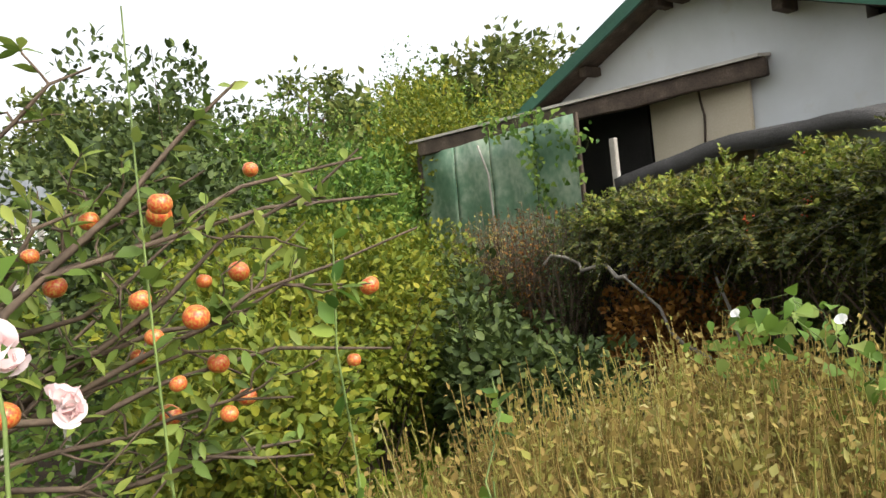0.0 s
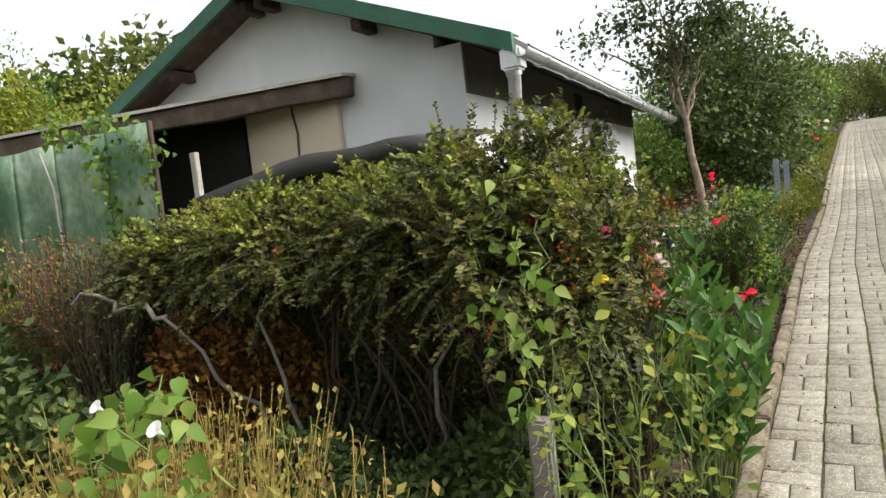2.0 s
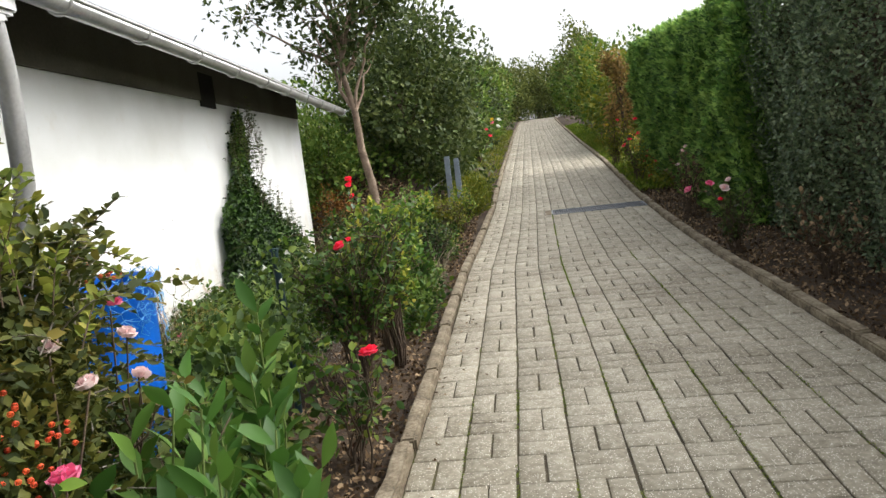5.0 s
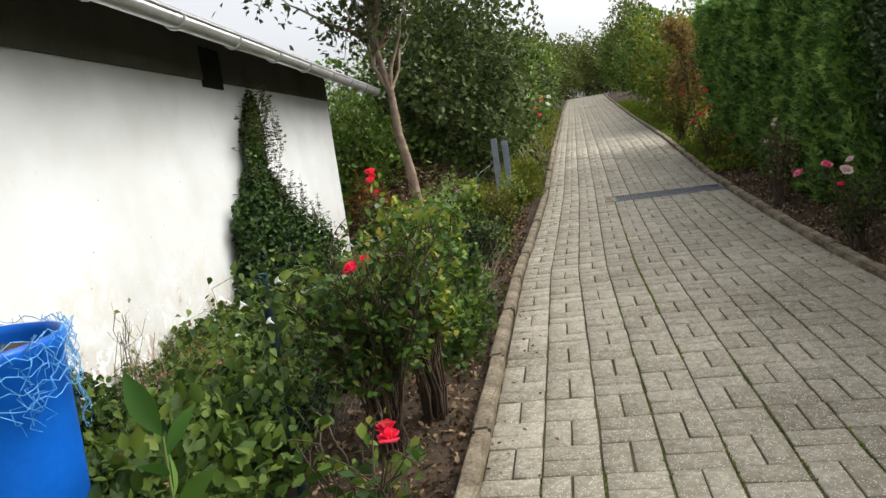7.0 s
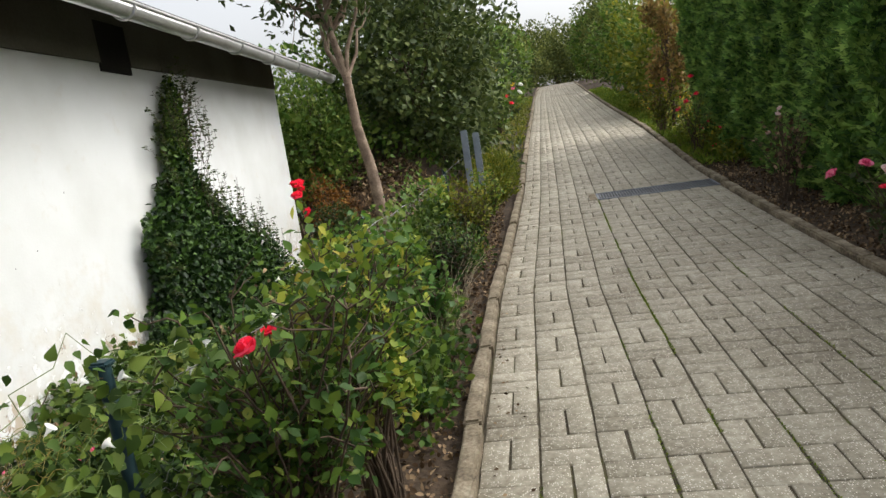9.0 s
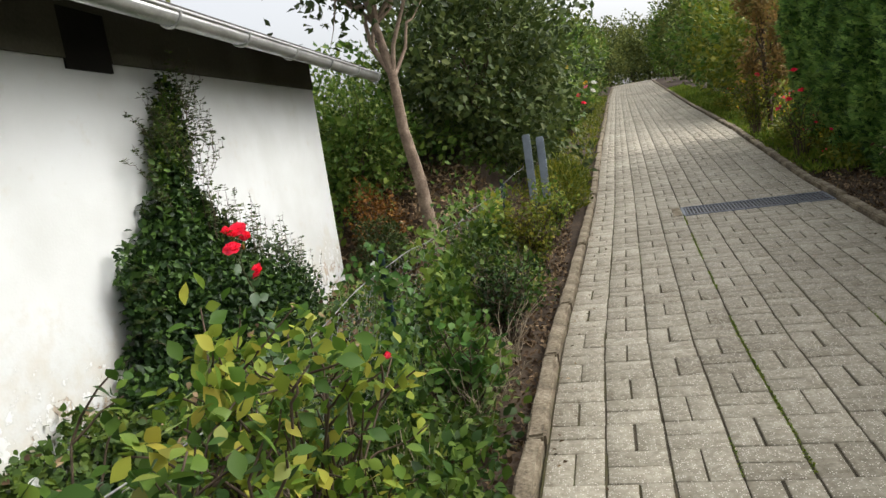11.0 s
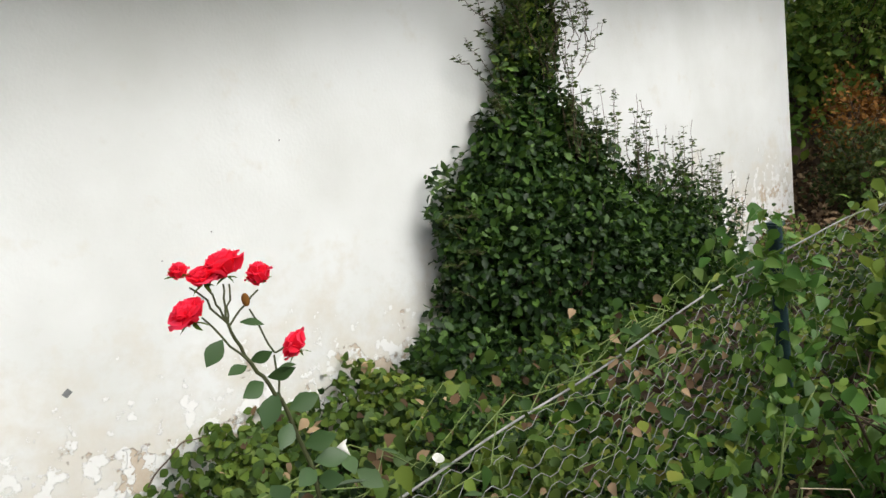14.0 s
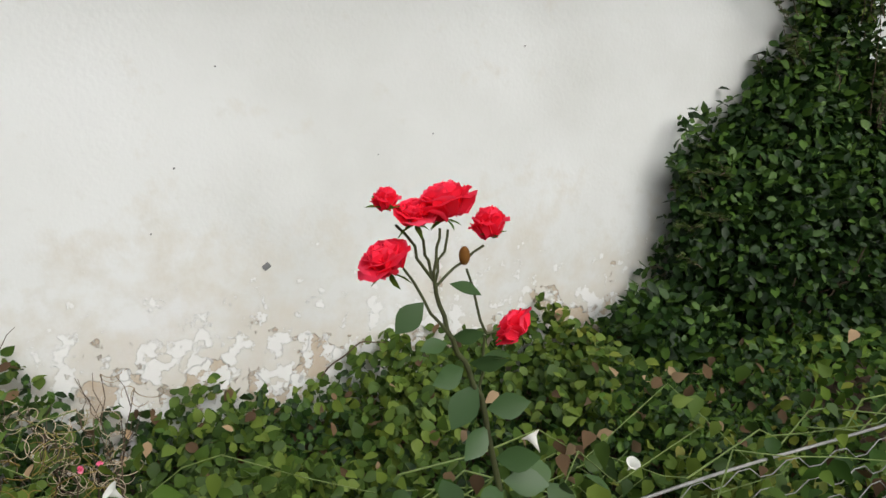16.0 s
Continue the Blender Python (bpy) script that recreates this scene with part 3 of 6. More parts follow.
def build_path():
    road = thing("path", "grey-beige concrete block path with mossy joints", "path", kind="structure")
    ys = np.concatenate([np.linspace(-12, 22, 70), np.linspace(23, 75, 53)])
    bed = np.array([[(left_edge(y) + u, y, rise(y) - 0.010) for u in (-0.005, WIDTH + 0.005)] for y in ys]).reshape(-1, 3)
    i = np.arange(len(ys) - 1) * 2
    hang("joint_filling", mesh_np("joint_filling", bed, np.stack([i, i + 1, i + 3, i + 2], -1)), M_JOINT, road, "dark mossy sand joints")
    unit_w = WIDTH / 10
    gap = 0.0055
    cross = paver_template(unit_w - .013, unit_w / 2 - gap)
    length = paver_template(unit_w / 2 - .0105, unit_w - gap)
    meshes = []
    for nm, (v, f) in (("paver", cross), ("paver", length)):
        me = mesh_np(nm, v, f)
        me.materials.append(M_PAVER)
        meshes.append(me)
    far_v, far_f, base = [], [], 0
    rows = range(int(-6 / unit_w), int(70 / unit_w))
    for j in rows:
        for k in range(10):
            for half in range(2):
                lie = (j + k) % 2
                y = (j + 0.5) * unit_w
                u = (k + 0.5) * unit_w
                if lie:
                    y += (half - 0.5) * unit_w / 2
                else:
                    u += (half - 0.5) * unit_w / 2
                x0 = float(left_edge(y))
                yaw = -math.atan2(float(left_edge(y + 0.5)) - x0, 0.5)
                slope = math.atan2(float(rise(y + 0.2) - rise(y - 0.2)), 0.4)
                if 14.03 < y < 14.535 and 1.02 < u < 2.55:
                    continue
                m = Matrix.Translation((x0 + u + R.uniform(-.003, .003), y + R.uniform(-.003, .003), float(rise(y)) + R.uniform(-.003, .002)))
                m = m @ Euler((slope + R.uniform(-.008, .008), R.uniform(-.008, .008), yaw + R.uniform(-.014, .014))).to_matrix().to_4x4()
                if 4.4 < y < 8.2:
                    ob = new("paver", meshes[0 if lie else 1])
                    ob.parent = road
                    ob.matrix_basis = m
                else:
                    v, f = cross if lie else length
                    mm = np.array(m)
                    far_v.append(v @ mm[:3, :3].T + mm[:3, 3])
                    far_f.append(f + base)
                    base += len(v)
    ob = hang("paver_field", mesh_np("paver_field", np.concatenate(far_v), np.concatenate(far_f)), M_PAVER, road, "grey-beige concrete pavers in basket weave")
    ob["kind"] = "stuff"
    return road


def build_kerb(name, offset, wide, proud, label):
    kerb = thing(name, label, "kerb", kind="structure")
    y = -8.0
    meshes = []
    for v in range(4):
        bm = bmesh.new()
        box(bm, (-wide / 2, -0.494, -0.22), (wide / 2, 0.494, 0.0), 0.012)
        bmesh.ops.subdivide_edges(bm, edges=[e for e in bm.edges if abs(e.verts[0].co.y - e.verts[1].co.y) > 0.5], cuts=5)
        for q in bm.verts:
            q.co += Vector((noise.noise(q.co * 9 + Vector((v * 7, 0, 0))), 0, noise.noise(q.co * 7 + Vector((0, v * 5, 3))))) * 0.014
        me = bpy.data.meshes.new("kerb_stone")
        bm.to_mesh(me)
        bm.free()
        me.materials.append(M_KERB)
        meshes.append(me)
    while y < 60:
        x0, x1 = float(left_edge(y)) + offset, float(left_edge(y + 1)) + offset
        ob = new("kerb_stone", R.choice(meshes))
        ob.parent = kerb
        ob.matrix_basis = Matrix.Translation(((x0 + x1) / 2 + R.uniform(-.006, .006), y + .5, float(rise(y + .5)) + proud + R.uniform(-.008, .008))) @ \
            Euler((math.atan2(float(rise(y + 1) - rise(y)), 1), R.uniform(-.03, .03), -math.atan2(x1 - x0, 1))).to_matrix().to_4x4()
        y += 1.0


def build_grate():
    y0, u0 = 14.03, 1.02
    x0, z0 = float(left_edge(y0)) + u0, float(rise(y0 + .25))
    g = thing("drain_grate", "grey steel drain grating set across the block path", "drain grate")
    bm = bmesh.new()
    w, l = 1.525, 0.5
    for lo, hi in (((0, 0, -.04), (w, .03, .004)), ((0, l - .03, -.04), (w, l, .004)), ((0, .03, -.04), (.03, l - .03, .004)), ((w - .03, .03, -.04), (w, l - .03, .004))):
        box(bm, lo, hi, 0.003)
    part("frame", bm, M_GRATE, g)
    bar = bmesh.new()
    box(bar, (-.006, .03, -.035), (.006, l - .03, 0), 0.002)
    bar_me = bpy.data.meshes.new("bar")
    bar.to_mesh(bar_me)
    bar.free()
    bar_me.materials.append(M_GRATE)
    for i in range(40):
        ob = new("bar", bar_me)
        ob.parent = g
        ob.location = (.05 + i * (w - .1) / 39, 0, 0)
    for i in range(4):
        bm = bmesh.new()
        box(bm, (.03, .1 + i * .1 - .004, -.03), (w - .03, .1 + i * .1 + .004, -.004))
        part("cross_bar", bm, M_GRATE, g)
    # black box painting the dark below the bars
    bm = bmesh.new()
    box(bm, (0, 0, -.12), (w, l, -.06))
    part("sump", bm, M_BLACK, g)
    bm = bmesh.new()
    box(bm, (-.11, .01, -.08), (-.008, l - .01, .007), .008)
    part("end_block", bm, M_KERB, g, "pale concrete end block")
    slope = math.atan2(float(rise(y0 + .5) - rise(y0)), .5)
    g.matrix_basis = Matrix.Translation((x0, y0, z0 - 0.25 * math.sin(slope))) @ Euler((slope, 0, -0.04)).to_matrix().to_4x4()


build_grate()
build_kerb("kerb_left", -0.048, 0.085, 0.055, "weathered concrete edging stones along the path")
build_kerb("kerb_right", WIDTH + 0.055, 0.10, 0.05, "weathered concrete edging stones beside the hedge bed")


# ---- house ----
WX, WY0, WY1 = -2.23, 6.05, 13.4
ASKEW = 0.052  # the side wall draws away from the path
RIDGE_X, RIDGE_Z, EAVE_X, EAVE_Z = -4.2, 3.66, -1.66, 2.60
FAR_X = 2 * RIDGE_X - WX


def wall_x(y):
    return WX - ASKEW * (np.asarray(y, float) - WY0)


def build_house():
    house = thing("house", "low white-plastered garden house with green-edged gable roof", "house")
    slope = (RIDGE_Z - EAVE_Z) / (EAVE_X - RIDGE_X)
    top_at = lambda x: RIDGE_Z - 0.10 - slope * abs(x - RIDGE_X)
    bm = bmesh.new()
    prism(bm, [(FAR_X, -0.8), (WX - .25, -0.8), (WX - .25, top_at(WX - .25)), (RIDGE_X, top_at(RIDGE_X)), (FAR_X, top_at(FAR_X))], WY0, WY0 + .25)
    part("gable_wall", bm, M_PLASTER, house, "white plastered gable wall")
    bm = bmesh.new()
    prism(bm, [(FAR_X, -0.8), (WX - .25, -0.8), (WX - .25, top_at(WX - .25)), (RIDGE_X, top_at(RIDGE_X)), (FAR_X, top_at(FAR_X))], WY1 - .25, WY1)
    part("gable_wall", bm, M_PLASTER, house)
    bm = bmesh.new()
    # side wall with the vent hole left open
    v0, v1, w0, w1 = 9.46, 9.87, 2.315, 2.66
    for lo, hi in (((WX - .25, WY0, -.8), (WX, v0, top_at(WX))), ((WX - .25, v1, -.8), (WX, WY1, top_at(WX))),
                   ((WX - .25, v0, -.8), (WX, v1, w0)), ((WX - .25, v0, w1), (WX, v1, top_at(WX)))):
        box(bm, lo, hi)
    bmesh.ops.remove_doubles(bm, verts=bm.verts[:], dist=1e-4)
    part("side_wall", bm, M_PLASTER, house, "white plaster wall, flaking and stained near the ground")
    bm = bmesh.new()
    box(bm, (FAR_X, WY0 + .25, -.8), (FAR_X + .25, WY1 - .25, top_at(FAR_X)))
    part("side_wall", bm, M_PLASTER, house)
    # thin dark band along the wall top, left open at the vent
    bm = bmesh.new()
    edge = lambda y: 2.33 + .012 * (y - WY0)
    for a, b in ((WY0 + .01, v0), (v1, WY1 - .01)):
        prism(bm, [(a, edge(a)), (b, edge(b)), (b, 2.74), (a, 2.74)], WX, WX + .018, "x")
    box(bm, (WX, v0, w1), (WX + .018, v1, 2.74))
    part("frieze", bm, M_FRIEZE, house, "dark band along the wall under the eaves")
    # black block fills the vent hole and stands in for its dark inside
    bm = bmesh.new()
    box(bm, (WX - .12, v0 + .002, w0 + .002), (WX + .012, v1 - .002, w1 - .002))
    part("vent_backing", bm, M_BLACK, house, "black panel painting the dark of the vent under the eaves")
    y0, y1, th = WY0 - .4, WY1 + .32, 0.07
    for s in (-1, 1):
        bm = bmesh.new()
        ex = RIDGE_X + s * (EAVE_X - RIDGE_X)
        prism(bm, [(RIDGE_X, RIDGE_Z - th), (RIDGE_X, RIDGE_Z), (ex, EAVE_Z), (ex, EAVE_Z - th)], y0 + .03, y1)
        part("roof_slope", bm, M_ROOF, house, "dark felt roof slope")
        bm = bmesh.new()
        prism(bm, [(RIDGE_X, RIDGE_Z - .13), (RIDGE_X, RIDGE_Z + .02), (ex + s * .02, EAVE_Z + .02), (ex + s * .02, EAVE_Z - .12)], y0 - .01, y0 + .03)
        part("bargeboard", bm, M_GREENROOF, house, "green metal bargeboard")
        bm = bmesh.new()
        prism(bm, [(RIDGE_X, RIDGE_Z + .003), (RIDGE_X, RIDGE_Z + .02), (ex + s * .02, EAVE_Z + .02), (ex + s * .02, EAVE_Z + .003)], y0 + .03, y0 + .16)
        part("verge_flashing", bm, M_GREENROOF, house, "green metal verge flashing")
        bm = bmesh.new()
        prism(bm, [(RIDGE_X, RIDGE_Z - th - .03), (RIDGE_X, RIDGE_Z - th - .004), (ex, EAVE_Z - th - .004), (ex, EAVE_Z - th - .03)], y0 + .035, WY0 - .004)
        part("soffit", bm, M_DARKWOOD, house, "dark weathered soffit boards")
        for f in (0.0, 0.55):
            x = RIDGE_X + s * (.1 + f * (abs(EAVE_X - RIDGE_X) - .65))
            z = RIDGE_Z - th - .03 - slope * abs(x - RIDGE_X)
            bm = bmesh.new()
            box(bm, (x - .05, y0 + .12, z - .11), (x + .05, WY0 - .003, z - .012), .006)
            part("purlin_end", bm, M_DARKWOOD, house, "dark weathered purlin end")
    # gutter, half round, with its brackets and downpipe
    bm = bmesh.new()
    gx, gz, gr = EAVE_X + .07, EAVE_Z - .10, 0.065
    outer = [(gx + gr * math.cos(a), gz + gr * math.sin(a)) for a in np.linspace(math.pi, 2 * math.pi, 10)]
    inner = [(gx + (gr - .006) * math.cos(a), gz + (gr - .006) * math.sin(a)) for a in np.linspace(2 * math.pi, math.pi, 10)]
    prism(bm, outer + inner, y0 + .02, y1 + .12)
    gutter = part("gutter", bm, M_ZINC, house, "zinc half-round gutter", True)
    bead = [(np.array([(gx + gr, y0 + .02, gz + .008), (gx + gr, y1 + .12, gz + .008)]), .011, .011)]
    for yy in np.arange(y0 + .5, y1 + .1, .85):
        a = np.linspace(math.pi, 2 * math.pi, 9)
        bead.append((np.stack([gx + (gr + .006) * np.cos(a), np.full(9, yy), gz + (gr + .006) * np.sin(a)], 1), .010, .010))
    tubes("gutter_bracket", bead, M_ZINC, gutter, "", 6)
    hx, hy = -1.69, y0 + .1
    hop = bmesh.new()
    box(hop, (hx - .075, hy - .08, gz - .14), (hx + .085, hy + .09, gz + .03), .02)
    part("rain_hopper", hop, M_ZINC, house, "zinc rainwater hopper")
    pipe = [(np.array([(hx, hy, gz - .12), (hx - .005, hy + .02, gz - .2), (hx - .04, hy + .09, gz - .36), (hx - .08, hy + .15, gz - .55), (hx - .13, hy + .2, gz - .9), (hx - .3, hy + .24, gz - 1.5), (hx - .4, hy + .25, -.4)]), .05, .05)]
    downpipe = tubes("downpipe", pipe, M_ZINC, house, "round zinc downpipe", 12)
    tubes("pipe_collar", [(np.array([(hx, hy, gz - .13), (hx, hy + .01, gz - .17)]), .062, .062)], M_ZINC, downpipe, "", 12)


build_house()


def build_lean_to():
    shed = thing("lean_to", "ramshackle wooden lean-to with green plastic sheeting", "shed")
    a, b = Vector((-7.38, 4.82, 2.54)), Vector((-3.27, 5.93, 2.60))
    d = (b - a)
    # front beam
    bm = bmesh.new()
    m = Matrix.Translation(a) @ d.to_track_quat("X", "Z").to_matrix().to_4x4()
    box(bm, (0, -.05, -.13), (d.length, .05, .04), .01, m)
    bmesh.ops.subdivide_edges(bm, edges=[e for e in bm.edges if e.calc_length() > 2], cuts=12)
    for v in bm.verts:
        v.co.z += 0.02 * noise.noise(v.co * 2.3)
    part("beam", bm, M_DARKWOOD, shed, "dark weathered roof beam")
    bm = bmesh.new()
    q = [a + Vector((-.1, -.1, .045)), b + Vector((-.02, -.1, .045)), Vector((b.x - .02, 6.04, b.z + .06)), Vector((a.x, 6.04, a.z + .2))]
    lo = [bm.verts.new(p) for p in q]
    hi = [bm.verts.new(p + Vector((0, 0, .03))) for p in q]
    bm.faces.new(lo[::-1])
    bm.faces.new(hi)
    for i in range(4):
        bm.faces.new((lo[i], lo[(i + 1) % 4], hi[(i + 1) % 4], hi[i]))
    bmesh.ops.recalc_face_normals(bm, faces=bm.faces[:])
    part("roof_board", bm, M_PALEWOOD, shed, "pale worn roof boarding")
    # sheeting
    cuts = [-7.5, -6.75, -6.04, -5.3, -4.66]
    for x0, x1 in zip(cuts[:-1], cuts[1:]):
        n, mrow = 14, 10
        vs = []
        for i in range(n):
            x = x0 + (x1 - x0 - .012) * i / (n - 1)
            for j in range(mrow):
                z = -.3 + 2.72 * j / (mrow - 1)
                vs.append((x, 4.90 + .02 * math.sin(x * 9 + z * 2) + .03 * noise.noise((x * 3, z * 2, 1)), z))
        vs = np.array(vs)
        i = (np.arange(n - 1)[:, None] * mrow + np.arange(mrow - 1)[None]).ravel()
        sheet = hang("plastic_sheet", mesh_np("plastic_sheet", vs, np.stack([i, i + mrow, i + mrow + 1, i + 1], -1)), M_SHEET, shed, "cloudy green plastic sheet", True)
        sheet.modifiers.new("thick", "SOLIDIFY").thickness = 0.004
    for x, w, top in ((-7.52, .03, 2.42), (-4.64, .02, 2.42)):
        bm = bmesh.new()
        box(bm, (x - w, 4.86, -.9), (x + w, 4.86 + 2 * w, top), .006)
        part("post", bm, M_DARKWOOD, shed, "dark wooden post")
    tubes("seam_batten", [(np.array([(-6.02, 4.845, -.3), (-6.03, 4.84, 1.2), (-6.05, 4.845, 2.0), (-6.2, 4.85, 2.35)]), .016, .012)], M_PALEWOOD, shed, "pale batten over the sheet seam")
    # window frame, and a back wall coloured black for the dark inside
    bm = bmesh.new()
    box(bm, (-4.42, 5.06, 1.55), (-4.35, 5.11, 2.12), .006)
    part("window_stile", bm, M_PALEWOOD, shed, "white wooden window stile")
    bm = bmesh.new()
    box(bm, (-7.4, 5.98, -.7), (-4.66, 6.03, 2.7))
    part("back_wall", bm, M_BLACK, shed, "back wall coloured black for the dark inside")
    bm = bmesh.new()
    box(bm, (-4.62, 5.98, 1.2), (-3.5, 6.035, 2.56), .005)
    part("beige_panel", bm, M_BEIGE, shed, "beige board panel")
    tubes("cable", [(np.array([(-4.02, 5.97, 2.55), (-4.0, 5.965, 2.4), (-3.97, 5.965, 2.25), (-4.0, 5.965, 1.9)]), .012, .012)], M_DARKWOOD, shed, "dark hanging cable")
    low = thing("felt_roof", "sagging dark felt roof of a low shed", "roof")
    n = 20
    vs = []
    for i in range(n):
        s = i / (n - 1)
        x = -4.35 + 2.36 * s
        z = float(np.interp(x, [-4.35, -4.13, -3.63, -3.13, -1.8, -1.6], [1.72, 1.77, 1.86, 1.925, 1.905, 1.86])) + .008 * math.sin(s * 23) + .03 * noise.noise((s * 9, 2.0, .5))
        y = 5.0
        vs += [(x, y + .03, z - .17 + .05 * s), (x, y, z), (x, y + .5, z + .05), (x, 6.04, z + .10)]
    i = (np.arange(n - 1)[:, None] * 4 + np.arange(3)[None]).ravel()
    ob = hang("felt_sheet", mesh_np("felt_sheet", np.array(vs), np.stack([i, i + 4, i + 5, i + 1], -1)), M_ROOF, low, "", False)
    ob.modifiers.new("thick", "SOLIDIFY").thickness = 0.025
    # dark boards added, mostly unseen, to stop the white gable showing through the hedge
    for k in range(17):
        bm = bmesh.new()
        box(bm, (-4.22 + k * .13, 5.115, -.9), (-4.10 + k * .13, 5.137 + R.uniform(0, .006), 1.6), .003)
        part("board", bm, M_DARKWOOD, low)
    for x in (-4.25, -3.1, -2.06):
        bm = bmesh.new()
        box(bm, (x - .04, 5.03, -.9), (x + .04, 5.11, 1.66), .006)
        part("post", bm, M_DARKWOOD, low)


build_lean_to()


# ---- large planting ----
def bush(name, label, centre, radii, n, size, shape, material, twig=M_TWIG, nst=14, shell=0.6, rough=0.25, lift=0.15, seed=1.0, stem_r=0.012, category="shrub", group="", out=0.7):
    """A shrub: arched stems from its foot, and a lumpy mass of leaves."""
    c, r = np.asarray(centre, float), np.asarray(radii, float)
    foot = np.array([c[0], c[1], float(ground_z(c[0], c[1])) - .05])
    ob = thing(name, label, category, group)
    pts, d = blob_points(n, c, r, shell, rough, seed)
    gz = ground_z(pts[:, 0], pts[:, 1])
    keep = pts[:, 2] > gz + .02
    pts, d = pts[keep], d[keep]
    tips = pts[rng.choice(len(pts), min(nst, len(pts)), False)]
    st = stems_from(foot, tips, stem_r, .003, .03 * max(r))
    tubes("branchwork", st, twig, ob)
    leaves("foliage", pts, size, shape, material, ob, d * out, 0.7, lift, d * .8 + np.array([0, 0, .7]))
    return ob


def tree(name, label, base, height, crown, n, size, material, bark=M_BARK, r0=0.09, lean=(0, 0), limbs=9, shape="diamond", seed=0, clumps=14, flat=0.8, fork=0.4, category="tree"):
    """Trunk, limbs and a crown of separate leafy clumps with gaps between."""
    ob = thing(name, label, category)
    g = np.random.default_rng(100 + seed)
    b = np.array([base[0], base[1], float(ground_z(base[0], base[1])) - .1])
    top = b + np.array([lean[0], lean[1], height * .8])
    trunk = curve_path(b, top, 0, .006 * height, 8)
    paths = [(trunk, r0, r0 * .3)]
    cc = b + np.array([lean[0], lean[1], height * (1 - .5 * crown[2] / height)])
    cc[2] = b[2] + height - crown[2]
    pts, outs = [], []
    for i in range(clumps):
        d = unit(g.normal(size=3))
        c = cc + d * np.array(crown) * g.uniform(.35, .85)
        s = g.uniform(fork, .95)
        k = min(int(s * 7), 6)
        paths.append((curve_path(trunk[k], c, .05, .03 * height * .3, 6), r0 * .35, .006))
        rr = np.array(crown) * g.uniform(.28, .45) * np.array([1, 1, flat])
        p, o = blob_points(n // clumps, c, rr, .8, .3, float(i))
        for q in p[:4]:
            paths.append((curve_path(c, q, .02, .01, 4), .008 + .01 * r0, .003))
        pts.append(p)
        outs.append(o)
    tubes("trunk", paths, bark, ob, "", 6)
    leaves("crown", np.concatenate(pts), size, shape, material, ob, np.concatenate(outs) * .6, .8, .1)
    return ob


def sprays(base, way, length, per, droop=.3):
    """Arching leafy shoots: places of the leaves in two rows, the way they point, and the shoots."""
    base, way = np.asarray(base, float), unit(np.asarray(way, float))
    n = len(base)
    L = np.asarray(length, float)[:, None, None]
    side = unit(np.cross(way, np.array([0, 0, 1.0]) + rng.normal(size=(n, 3)) * .35))

    def at(q):
        p = base[:, None] + way[:, None] * L * q[None, :, None]
        p[:, :, 2] -= (droop * L[:, 0] * q[None] ** 2)
        return p
    q = np.linspace(.12, 1, per)
    sign = np.where(np.arange(per) % 2 == 0, 1.0, -1.0)[None, :, None]
    out = way[:, None] * .6 + side[:, None] * sign
    core = at(np.linspace(0, 1, 5))
    return at(q).reshape(-1, 3), out.reshape(-1, 3), [(c, .0028, .001) for c in core]


